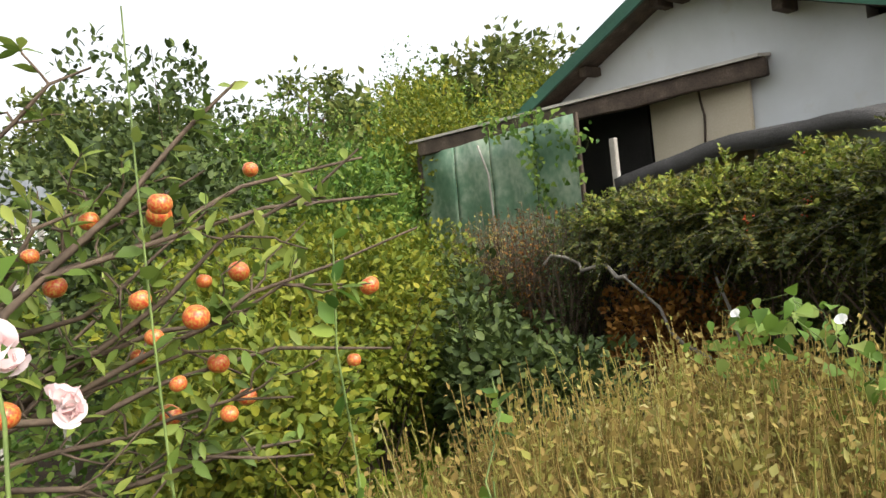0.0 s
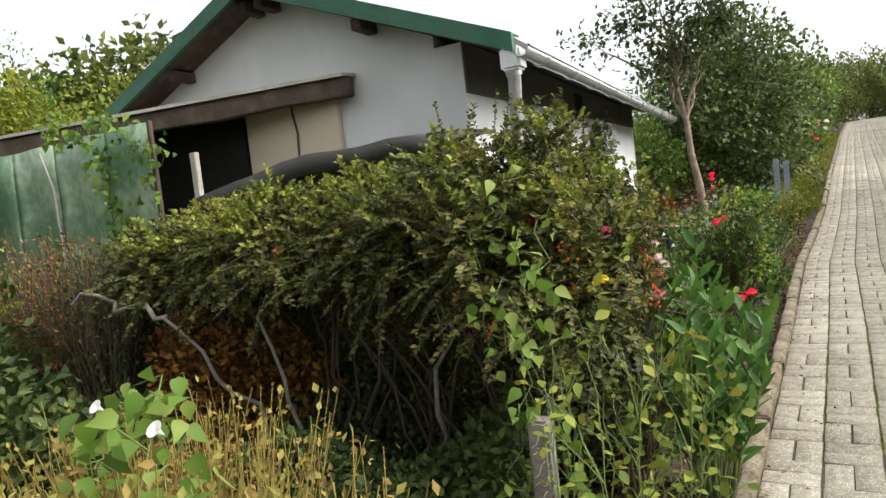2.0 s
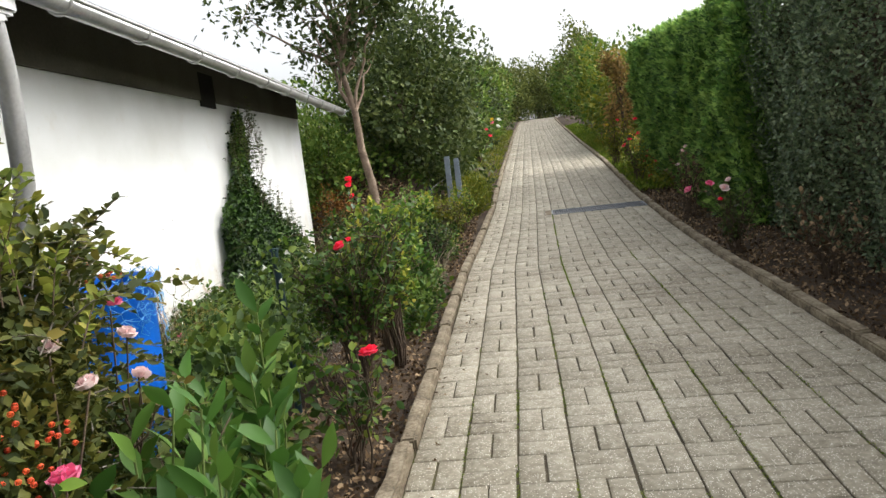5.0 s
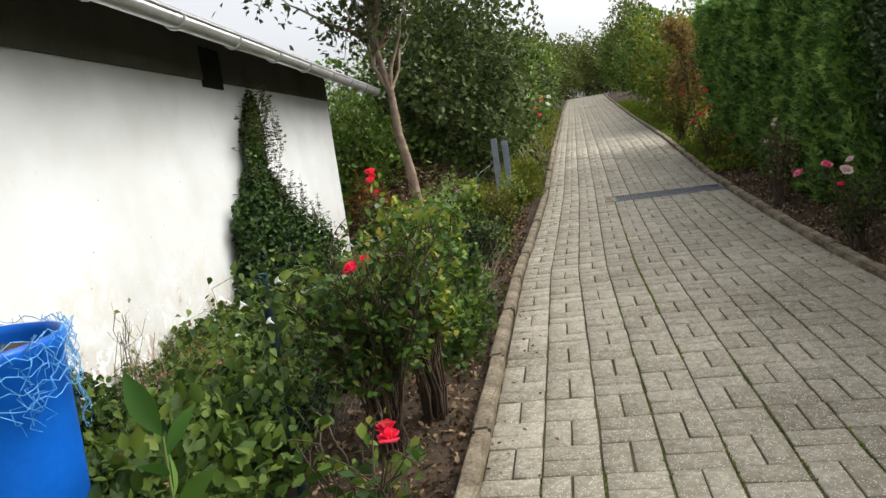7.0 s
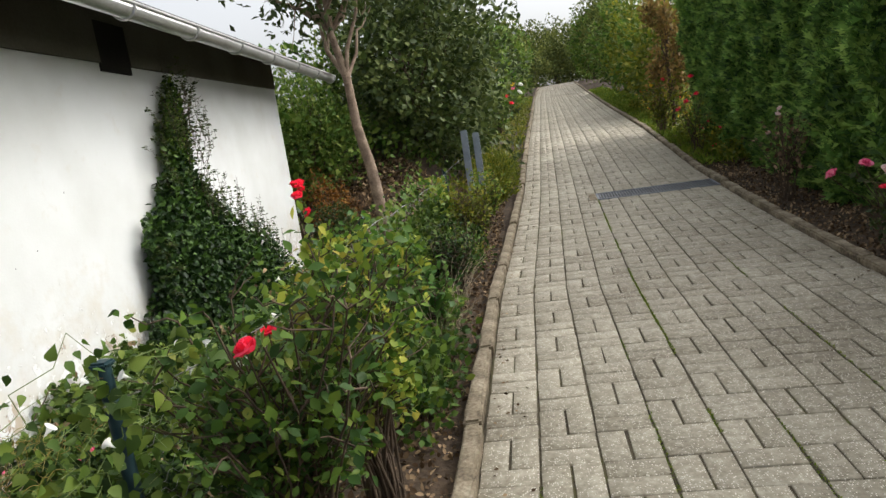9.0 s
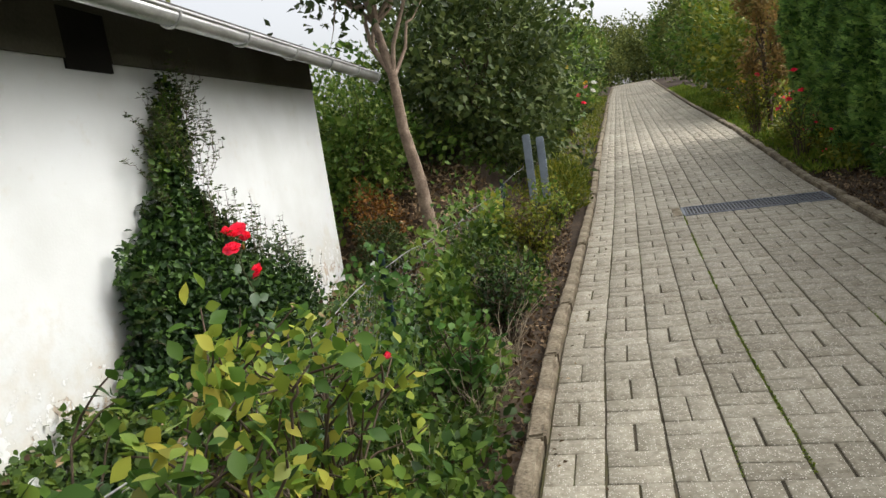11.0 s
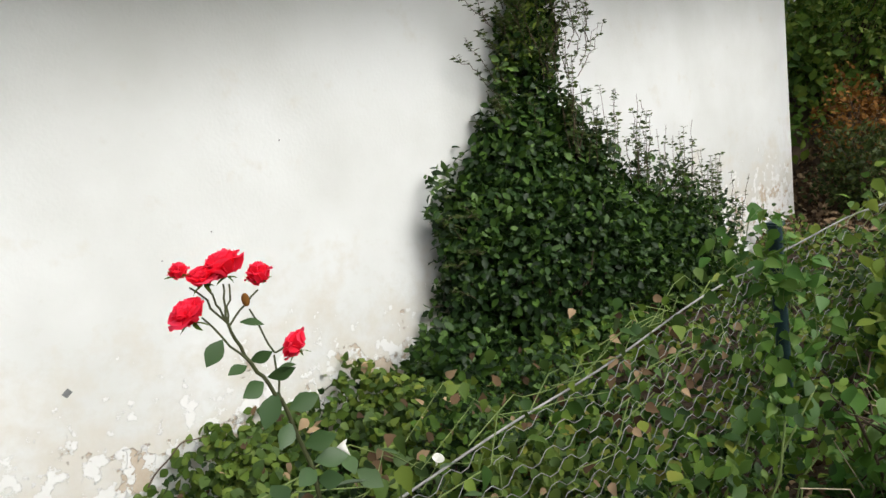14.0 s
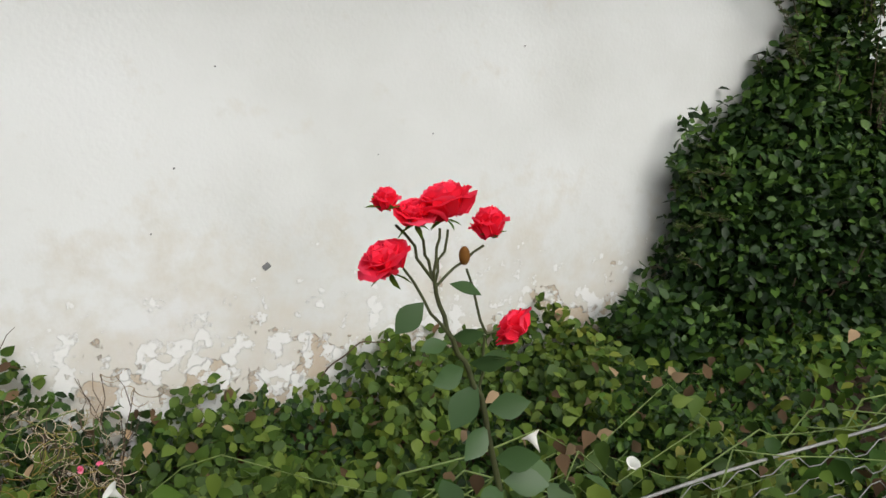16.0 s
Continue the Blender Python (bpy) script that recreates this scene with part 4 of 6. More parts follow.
def build_cotoneaster():
    """Broad overhanging hedge: a leafy crown of arching sprays over a hollow of bare crooked limbs."""
    ob = thing("cotoneaster_hedge", "broad overgrown cotoneaster hedge with dark small leaves and berries", "hedge")
    back = lambda x: 4.0 - .1 * (x + 1)
    # crown: height of its ridge and how far its lip hangs down
    ridge = lambda x: np.interp(x, [-3.9, -3.2, -2.2, -1.5, -1.0, -.7, -.42], [1.32, 1.46, 1.48, 1.52, 1.62, 1.55, 1.22])
    lip = lambda x: np.interp(x, [-3.9, -2.2, -1.5, -1.0, -.7, -.42], [.98, .95, .88, .55, .42, .55])

    def shell(n, k0=.82, k1=1.0, x0=-3.8, x1=-.42):
        x = rng.uniform(x0, x1, n)
        a = rng.uniform(-.35, np.pi + .35, n)
        k = rng.uniform(k0, k1, n) * (1 + .13 * np.sin(x * 5.1 + 2 * np.sin(a * 2)) + .1 * np.sin(x * 11 + a * 3))
        mid = (ridge(x) + lip(x)) / 2
        half = (ridge(x) - lip(x)) / 2 + .05
        wide = .56 * np.clip((-.25 - x) / .35, .45, 1)
        o = np.stack([.15 * rng.normal(size=n), -np.cos(a), np.sin(a)], 1)
        p = np.stack([x, back(x) - np.cos(a) * wide * k, mid + np.sin(a) * half * k], 1)
        return p, unit(o)
    core, co = (np.concatenate(q) for q in zip(shell(46000, .25, .88), shell(20000, .1, .9, -1.3, -.45)))
    leaves("foliage", core, .03, "diamond", L_HEDGE, ob, co * .5, .8, 0, co * .6 + np.array([0, 0, .8]))
    base, o = shell(1750, .72, .95)
    way = o * .7 + rng.normal(size=o.shape) * np.array([.7, .25, .3])
    pts, out, stem = sprays(base, way, rng.uniform(.14, .34, len(base)), 24, .35)
    leaves("spray_foliage", pts, .03, "oval", L_HEDGE, ob, out, .25, 0, np.array([.1, -.4, .9]))
    tubes("branchwork", stem, M_GREYTWIG, ob, "grey arching twigs", 3)
    base, o = shell(1000, .86, 1.02)
    k = (o[:, 2] > .35)
    base, o = base[k], o[k]
    pts, out, stem = sprays(base, o * .5 + rng.normal(size=o.shape) * .45 + np.array([0, -.1, .35]), rng.uniform(.1, .26, len(base)), 22, .15)
    leaves("young_growth", pts, .031, "oval", L_HEDGETOP, ob, out, .3, .2, np.array([0, -.3, 1.0]), label="yellow-green young shoots")
    tubes("branchwork", stem, M_TWIG, ob, "thin young twigs", 3)
    # long loose shoots standing out of the end beside the path
    base, o = shell(74, .8, 1.0, -1.3, -.45)
    pts, out, stem = sprays(base, o * .4 + np.stack([rng.uniform(-.2, .75, 74), rng.uniform(-.3, .3, 74), rng.uniform(.1, .8, 74)], 1), rng.uniform(.2, .4, 74), 24, .15)
    leaves("shoot_foliage", pts, .024, "oval", L_HEDGE, ob, out, .3, .1)
    tubes("branchwork", stem, M_TWIG, ob, "thin dark shoots", 3)
    # bare inner limbs under the crown
    st = []
    for x in np.arange(-3.6, -.8, .22):
        g = float(ground_z(x, back(x)))
        a = (x + R.uniform(-.1, .1), back(x) + R.uniform(-.1, .2), g - .05)
        for _ in range(3):
            st.append((curve_path(a, (x + R.uniform(-.55, .55), back(x) + R.uniform(-.5, .2), R.uniform(.9, 1.2)), .05, .035, 7), R.uniform(.008, .016), .004))
    tubes("branchwork", st, M_TWIG, ob, "dark bare inner branches")
    for a, e in (((-2.45, 3.75, .1), (-3.05, 3.55, .98)), ((-2.3, 3.8, -.3), (-2.35, 3.6, .95)), ((-3.05, 3.55, .98), (-3.75, 3.45, 1.12)), ((-1.6, 3.9, -.3), (-1.3, 3.7, 1.0))):
        tubes("limb", [(curve_path(a, e, .04, .03, 8), .017, .009)], M_GREYTWIG, ob, "pale crooked limb", 8)
    # sparse dark growth in the hollow behind
    p = np.stack([rng.uniform(-3.8, -.6, 26000), np.zeros(26000), rng.uniform(-.2, 1.25, 26000)], 1)
    p[:, 1] = back(p[:, 0]) + .1 + rng.random(26000) * .5
    leaves("inner_foliage", p, .04, "diamond", L_HEDGE, ob, None, .8, 0)
    berry = round_mesh("berries", 6, 4)
    v = np.array([w.co[:] for w in berry.vertices])
    f = np.array([tuple(w.vertices)[:3] for w in berry.polygons])
    q, _ = shell(30, .92, 1.06, -2.2, -.45)
    q = np.concatenate([q, np.array([(-.42, 3.9, 1.0), (-.4, 3.95, .92), (-.44, 3.85, 1.08), (-.4, 4.0, 1.02), (-.46, 3.8, .96), (-.42, 3.9, 1.14), (-.5, 3.7, 1.05)])])
    q = np.repeat(q, 9, 0) + rng.normal(size=(len(q) * 9, 3)) * .022
    vv = (q[:, None] + v[None] * .013).reshape(-1, 3)
    ff = (f[None] + (np.arange(len(q)) * len(v))[:, None, None]).reshape(-1, 3)
    hang("berry_cluster", mesh_np("berries", vv, ff), P_ORANGE, ob, "orange-red berries")["kind"] = "stuff"
    p, o = blob_points(1500, (-2.75, 4.0, .45), (.45, .25, .5), .8, .2, 3)
    leaves("withered_foliage", p, .05, "diamond", L_RUST, ob, o * .4, .8, -.3, label="rust-brown withered leaves")


build_cotoneaster()


def build_dry_herbs():
    ob = thing("dry_herb_patch", "dense patch of withered tan herb stalks", "herbs", kind="stuff")
    n = 4200
    x = rng.uniform(-2.3, -.22, n)
    y = rng.uniform(.75, 2.6, n)
    ok = (y > .65 - .1 * x) & (x < .16 - .643 * (y - .71)) & (y < 1.72 - .42 * x) & ((x > -1.5) | (rng.random(n) < .45))
    x, y = x[ok], y[ok]
    n = len(x)
    g = ground_z(x, y)
    top = np.interp(x, [-2.3, -1.6, -1.35, -.2], [.42, .55, .9, .98]) + rng.normal(size=n) * .07
    st = []
    for i in range(n):
        b = np.array([x[i], y[i], g[i]])
        t = b + np.array([rng.normal() * .16, rng.normal() * .16, top[i] - g[i]])
        st.append((curve_path(b, t, 0, .02, 6), .0032, .0014))
    tubes("stalks", st, L_DRY, ob, "", 3)
    p, d = along(st, 30, .25)
    p = p + rng.normal(size=p.shape) * .014
    leaves("withered_foliage", p, .021, "diamond", L_DRY, ob, d * .6, .8, .1)


build_dry_herbs()


def build_thuja_hedge():
    ob = thing("thuja_hedge", "tall clipped evergreen hedge beside the path", "hedge")
    n = 64000
    y = rng.uniform(11.1, 18.9, n)
    h = rng.random(n)
    z = rise(y) + h * (2.8 + .05 * np.sin(y * 1.3))
    plant = np.abs(np.sin(np.pi * (y + .05 * np.sin(z * 3)) / 1.05)) ** .7
    x = left_edge(y) + WIDTH + 1.0 + rng.random(n) ** 2 * .45 - .26 * plant + .09 * np.sin(y * 4.7 - z * 2.2) + .06 * np.sin(y * 9 + z * 6) - .1 * np.sin(h * 3.1)
    face = np.tile(np.array([-1.0, 0, .15]), (n, 1))
    p = np.stack([x, y, z], 1)
    leaves("foliage", p, .115, "spray", L_THUJA, ob, face * .7 + np.array([0, 0, .5]), .6, 0, face)
    n = 62000
    y = rng.uniform(3.5, 11.3, n)
    h = rng.random(n)
    z = rise(y) + h * 2.8
    x = left_edge(y) + WIDTH + .95 + rng.random(n) ** 2 * .4 + .07 * np.sin(y * 2.9 + z * 1.5) + .05 * np.sin(y * 8 - z * 7) - .1 * np.sin(h * 3.1)
    leaves("small_leaf_foliage", np.stack([x, y, z], 1), .045, "diamond", L_PRIVET, ob, np.array([-.6, 0, .3]), .8, 0, np.array([-.8, 0, .5]), "small grey-green glossy leaves")
    m = 26000
    y = rng.uniform(3.5, 19.0, m)
    x = left_edge(y) + WIDTH + .95 + rng.random(m) * 1.1
    z = rise(y) + 2.78 + .06 * np.sin(y * 3) + rng.normal(size=m) * .05
    leaves("crown", np.stack([x, y, z], 1), .10, "spray", L_THUJA, ob, np.array([-.2, 0, .8]), .5, .3)
    st = []
    for yy in np.arange(3.7, 18.8, .55):
        xx = float(left_edge(yy)) + WIDTH + 1.45
        st.append((curve_path((xx, yy, float(rise(yy)) - .1), (xx, yy, float(rise(yy)) + 2.5), 0, .02, 4), .05, .02))
        for k in range(5):
            z = R.uniform(.2, 2.3)
            st.append((curve_path((xx, yy, float(rise(yy)) + z), (xx - .45, yy + R.uniform(-.3, .3), float(rise(yy)) + z + .2), 0, .02, 4), .012, .004))
    tubes("branchwork", st, M_TWIG, ob)
    # plain brown box added inside the hedge, closing the gaps between leaves
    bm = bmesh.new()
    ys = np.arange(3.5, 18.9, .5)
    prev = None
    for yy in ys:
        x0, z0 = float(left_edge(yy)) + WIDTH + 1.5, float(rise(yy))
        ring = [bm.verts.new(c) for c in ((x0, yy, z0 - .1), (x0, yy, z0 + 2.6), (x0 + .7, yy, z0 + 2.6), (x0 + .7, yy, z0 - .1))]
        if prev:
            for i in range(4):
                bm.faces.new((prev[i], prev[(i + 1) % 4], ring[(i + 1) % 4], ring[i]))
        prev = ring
    part("inner_thicket", bm, M_TWIG, ob, "brown box added inside the hedge in place of dense twigs")


build_thuja_hedge()

# ---- trees and large shrubs ----
tree("leaning_tree", "slim leaning tree with pale bark and sparse dark leaves", (-1.5, 13.6), 5.1, (1.75, 1.4, 1.25), 3000, .11, L_DARK, M_BARK, .095, (-.38, .05), seed=3, clumps=18, fork=.6)
bush("lilac_shrub", "tall dark lilac shrub behind the fence", (-1.4, 17.6, 2.7), (1.35, 1.9, 2.1), 17000, .11, "oval", L_LILAC, nst=24, seed=2.0, stem_r=.03)
bush("lilac_shrub", "tall dark lilac shrub beyond the fence", (-1.1, 20.5, 2.6), (1.15, 1.8, 2.0), 9000, .12, "diamond", L_LILAC, nst=18, seed=5.0, stem_r=.03)
bush("garden_shrub", "mixed green shrubs behind the garden house", (-3.7, 16.0, 1.4), (1.7, 1.6, 1.7), 9000, .11, "diamond", L_MID, nst=20, seed=4.0, stem_r=.03)
bush("garden_shrub", "mixed green shrubs behind the garden house", (-3.2, 20.0, 2.0), (2.0, 1.8, 2.6), 9000, .13, "diamond", L_MID, nst=20, seed=7.0, stem_r=.03)
bush("garden_shrub", "bright green shrub beyond the house corner", (-3.0, 15.6, 1.6), (.8, .7, 1.1), 4600, .07, "diamond", L_BRIGHT, nst=20, seed=3.0, stem_r=.012)
bush("withered_shrub", "low rust-brown shrub at the house corner", (-2.45, 14.35, .75), (.32, .4, .5), 1500, .05, "diamond", L_RUST, nst=24, seed=3.6, stem_r=.006)
bush("garden_shrub", "low dark shrub at the house corner", (-2.2, 13.75, .45), (.4, .35, .4), 2200, .05, "diamond", L_DARK, nst=18, seed=5.2, stem_r=.006)
for c, r, mt in (((-8.4, 8.6, 1.9), (2.0, 1.9, 2.1), L_YELLOW), ((-10.8, 7.4, 1.8), (2.2, 2.0, 2.2), L_MID), ((-8.3, 4.9, 1.2), (1.0, .9, 1.5), L_MID), ((-11.5, 4.6, 1.5), (2.2, 2.0, 1.9), L_MID),
                 ((-8.2, 5.7, 2.0), (1.3, 1.1, 1.7), L_YELLOW), ((-6.75, 1.4, 1.5), (1.35, 1.2, 1.75), L_DARK), ((-8.8, 2.8, 1.3), (1.4, 1.3, 1.7), L_MID), ((-7.2, 3.6, 1.0), (1.1, .9, 1.5), L_MID)):
    bush("garden_shrub", "large leafy garden shrub below the house", c, r, 15000 if mt is L_DARK else 17000, .075, "oval" if mt is L_DARK else "diamond", mt, nst=22, seed=c[0], stem_r=.025)
for c, r in (((-4.3, 1.15, .75), (.75, .7, .7)), ((-4.35, 2.15, .75), (.7, .65, .85)), ((-5.3, 1.9, .8), (.8, .8, .9)), ((-3.3, 1.0, .45), (.6, .5, .6)), ((-5.6, 3.3, .7), (.8, .6, .8))):
    bush("currant_bush", "yellowing currant bush in the garden bed", c, r, 7600, .055, "oval", L_YELLOW, nst=26, seed=c[0] * 3, stem_r=.01, group="currant bushes")
for c, r in (((-3.6, 2.75, .35), (.55, .4, .5)), ((-4.3, 3.1, .45), (.6, .45, .6)), ((-3.0, 2.9, .25), (.4, .35, .4))):
    bush("bramble", "dark low bramble below the hedge", c, r, 2600, .07, "oval", L_DARK, nst=16, seed=c[0], stem_r=.006, group="brambles")
for i, (x, y) in enumerate(((-4.05, 3.55), (-4.5, 3.7), (-3.8, 3.6), (-4.75, 4.2), (-5.25, 4.15), (-5.8, 4.2), (-4.3, 4.25), (-3.9, 4.1))):
    g = float(ground_z(x, y))
    ob = thing("dead_shrub", "bare brown dried shrub below the plastic sheeting", "shrub", "dried shrubs")
    st = stems_from((x, y, g - .05), [(x + R.uniform(-.35, .35), y + R.uniform(-.25, .25), R.uniform(1.0, 1.55)) for _ in range(70)], .007, .002, .025)
    tubes("branchwork", st, M_TWIG, ob)
    p, d = along(st, 26, .35)
    leaves("withered_foliage", p + rng.normal(size=p.shape) * .02, .032, "diamond", (L_RUST, L_DRY, L_DARK, L_HEDGE)[i % 4], ob, d * .4, .8)
bush("withered_shrub", "rust-brown withered conifer under the hedge", (-3.1, 3.75, .45), (.4, .25, .5), 2600, .05, "diamond", L_RUST, nst=16, seed=1.0)

# woods on the skyline
for i in range(26):
    a = radians(-34 + i * 3.7)
    dist = R.uniform(27, 40)
    x, y = -dist * math.cos(a), dist * math.sin(a) + 2
    tree("far_tree", "distant round-headed tree on the skyline", (x, y), dist * R.uniform(.24, .30), (3.9, 3.9, 3.3), 1900, .42, L_FAR, M_TWIG, .25, (0, 0), seed=i, clumps=10)
for i in range(20):
    a = radians(-30 + i * 4.4)
    dist = R.uniform(14, 22)
    x, y = -dist * math.cos(a), dist * math.sin(a) + 1
    bush("far_shrub", "overgrown shrub in a neighbouring garden", (x, y, float(ground_z(x, y)) + 1.2), (2.2, 2.2, R.uniform(1.5, 2.3)), 3000, .20, "diamond", R.choice([L_MID, L_FAR, L_YELLOW]), nst=8, seed=i, stem_r=.03)
for i, (y, u, h, mt) in enumerate(((24.6, 4.1, 2.6, L_YELLOW), (27, 4.4, 3.2, L_MID), (31, 4.3, 3.4, L_YELLOW), (36, 4.2, 4.0, L_MID), (42, 4.2, 4.8, L_FAR), (48, 4.4, 6.2, L_FAR), (56, 4.0, 5.0, L_MID), (64, 3.8, 5, L_FAR), (73, 4, 5, L_FAR),
                                   (25, -1.7, 3.0, L_MID), (29, -1.6, 3.3, L_DARK), (34, -1.6, 3.6, L_MID), (40, -1.6, 4.0, L_FAR), (47, -1.5, 4.2, L_MID), (55, -1.3, 4.5, L_FAR), (64, -.8, 5, L_FAR), (73, 0.5, 5, L_FAR))):
    x = float(left_edge(y)) + u
    bush("path_shrub", "leafy shrub beside the upper path", (x, y, float(rise(y)) + h * .5), (1.35, 2.1, h * .5), 4200, .11 + .002 * y, "diamond", mt, nst=14, seed=y, stem_r=.03)
tree("copper_shrub", "slim brown-leaved shrub at the end of the clipped hedge", (3.45, 19.6), 3.4, (.5, .6, 1.5), 2400, .09, L_COPPER, M_TWIG, .05, (0, 0), seed=90, clumps=10, fork=.2)


# ---- apple tree beside the start ----
def build_apple():
    ob = thing("apple_tree", "spreading apple tree with ripe red-yellow apples", "tree")
    foot = np.array([-2.2, -.75, float(ground_z(-2.2, -.75)) - .1])
    crotch = np.array([-2.05, -.45, .95])
    st = [(curve_path(foot, crotch, 0, .02, 6), .06, .045)]
    ends = [(-1.7, .47, 1.53), (-1.55, .85, 1.66), (-1.51, .92, 1.52), (-1.74, .29, 1.64), (-1.75, .25, 1.98), (-1.69, .5, 1.66), (-1.71, .44, 1.14), (-1.74, .27, .86), (-1.66, .61, .9), (-1.67, .6, 1.06), (-1.9, .6, 1.3),
            (-1.85, .3, 1.3), (-2.3, .4, 1.75), (-2.3, .5, 1.4), (-2.2, .4, 1.1), (-1.6, .75, 1.35)]
    twigs = []
    for e in ends:
        p = curve_path(crotch + np.array([0, 0, R.uniform(-.1, .1)]), e, R.uniform(-.06, .1), .035, 9)
        st.append((p, .013, .003))
        for _ in range(9):
            i = R.randint(3, 7)
            b = p[i] + np.array([R.uniform(-.15, .15), R.uniform(-.12, .2), R.uniform(-.05, .17)])
            twigs.append((curve_path(p[i], b, 0, .012, 5), .004, .002))
    for limb in ([(-1.66, -0.06, 1.28), (-1.66, 0.01, 1.36), (-1.66, 0.08, 1.44), (-1.66, 0.32, 1.49), (-1.66, 0.60, 1.55), (-1.66, 1.00, 1.56)],
                 [(-1.71, 0.08, 1.44), (-1.71, 0.24, 1.58), (-1.71, 0.43, 1.77), (-1.71, 0.58, 1.89)],
                 [(-1.76, -0.08, 1.12), (-1.76, 0.15, 1.09), (-1.76, 0.31, 1.13), (-1.76, 0.60, 1.16), (-1.76, 0.97, 1.09)],
                 [(-1.81, 0.07, 0.88), (-1.81, 0.25, 0.89), (-1.81, 0.46, 0.91), (-1.81, 0.67, 0.88)],
                 [(-1.86, 0.09, 1.44), (-1.86, 0.31, 1.49), (-1.86, 0.60, 1.63), (-1.86, 1.01, 1.71)]):
        st.append((np.array(limb) + rng.normal(size=(len(limb), 3)) * .006, .011, .004))
    tubes("branchwork", st + twigs, M_TWIG, ob, "grey-brown crooked branches")
    p, d = along(twigs + st[6:-5] + st[-5:] * 3, 7, .2)
    leaves("foliage", p, .062, "fine_long", L_APPLE, ob, d * .6, .7, .1)
    me = round_mesh("apple", 16, 11, .07)
    me.materials.append(M_APPLE)
    for at in ((-1.62, 0.33, 1.58), (-1.74, 0.35, 1.56), (-1.86, 0.28, 1.20), (-1.62, 0.32, 1.15), (-1.74, 0.45, 1.16), (-1.86, 0.55, 1.03), (-1.62, 0.43, 1.05), (-1.74, 0.06, 1.49), (-1.86, 0.64, 1.68), (-1.62, 0.28, 1.27),
               (-1.74, 0.84, 1.09), (-1.86, 0.11, 1.41), (-1.62, 0.26, 1.36), (-1.74, 0.44, 1.38), (-1.86, 0.57, 1.39), (-1.62, -0.03, 1.16), (-1.74, 0.19, 1.56), (-1.86, 0.34, 1.03), (-1.62, 0.38, 1.30), (-1.74, 0.92, 1.30)):
        a = new("apple", me)
        a.parent = ob
        a.matrix_basis = pose(*at, R.uniform(-30, 30), R.uniform(-30, 30), R.uniform(0, 360)) @ Matrix.Scale(R.uniform(.04, .068), 4)


build_apple()


def tall_weed(name, label, base, top, n, size, material, shape="oval", blooms=(), r=.005, category="weed", forks=0, group=""):
    """An upright stem with leaves along it, forked if asked."""
    ob = thing(name, label, category, group)
    g = float(ground_z(base[0], base[1]))
    main = curve_path((base[0], base[1], g - .02), top, 0, .012, 8)
    st = [(main, r, r * .4)]
    for _ in range(forks):
        i = R.randint(2, 6)
        b = main[i] + np.array([R.uniform(-.22, .22), R.uniform(-.22, .22), R.uniform(.08, .35)])
        q = curve_path(main[i], b, 0, .012, 6)
        st.append((q, r * .6, r * .25))
        b2 = q[3] + np.array([R.uniform(-.14, .14), R.uniform(-.14, .14), R.uniform(.03, .2)])
        st.append((curve_path(q[3], b2, 0, .008, 5), r * .4, r * .2))
    tubes("stem", st, M_STEM, ob)
    p, d = along(st, max(2, n // len(st)), .2)
    leaves("foliage", p, size, shape, material, ob, d * .3, .7, .05)
    for at, s, pm in blooms:
        bloom(ob, at, s, pm, (R.uniform(-40, 40), R.uniform(20, 60)))
    return ob


tall_weed("hollyhock", "pale pink hollyhock on a tall green stem", (-1.07, -.06), (-1.05, -.03, 1.5), 14, .07, L_MID, "heart", [((-1.07, -.03, 1.35), .08, P_PALE), ((-1.09, -.01, 1.32), .05, P_PALE), ((-1.07, .04, 1.26), .055, P_PALE), ((-1.08, .055, 1.235), .05, P_PALE), ((-1.06, .06, 1.255), .045, P_PALE)], .007, "flower")
tall_weed("seedling", "tall leafy weed stem among the apples", (-1.25, .56), (-1.24, .58, 1.46), 34, .06, L_MID, "oval")
tall_weed("seedling", "tall thin shoot beside the apple tree", (-1.44, .28), (-1.44, .25, 1.98), 20, .05, L_APPLE, "oval")
tall_weed("seedling", "leafy weed beside dry stalks", (-1.05, .72), (-1.0, .75, .92), 30, .05, L_MID, "fine_heart", forks=3)


# ---- low growth that nobody could count ----
def carpet(name, label, xs, ys, n, size, shape, material, tall, mask=None, lift=.3, category="plants", spread=.8):
    """A low uneven cover of leaves over a stretch of ground."""
    x, y = rng.uniform(*xs, n), rng.uniform(*ys, n)
    if mask is not None:
        k = mask(x, y)
        x, y = x[k], y[k]
    lump = .55 + .45 * np.sin(x * 3.1 + 1.3 * np.sin(y * 2.3)) * np.cos(y * 2.7 + x)
    h = tall * lump * (1 - .6 * rng.random(len(x)) ** 2)
    p = np.stack([x, y, ground_z(x, y) + np.maximum(h, .01)], 1)
    ob = leaves(name, p, size, shape, material, None, None, spread, lift, np.array([.2, -.2, 1.0]))
    return tagged(ob, label, category, kind="stuff")


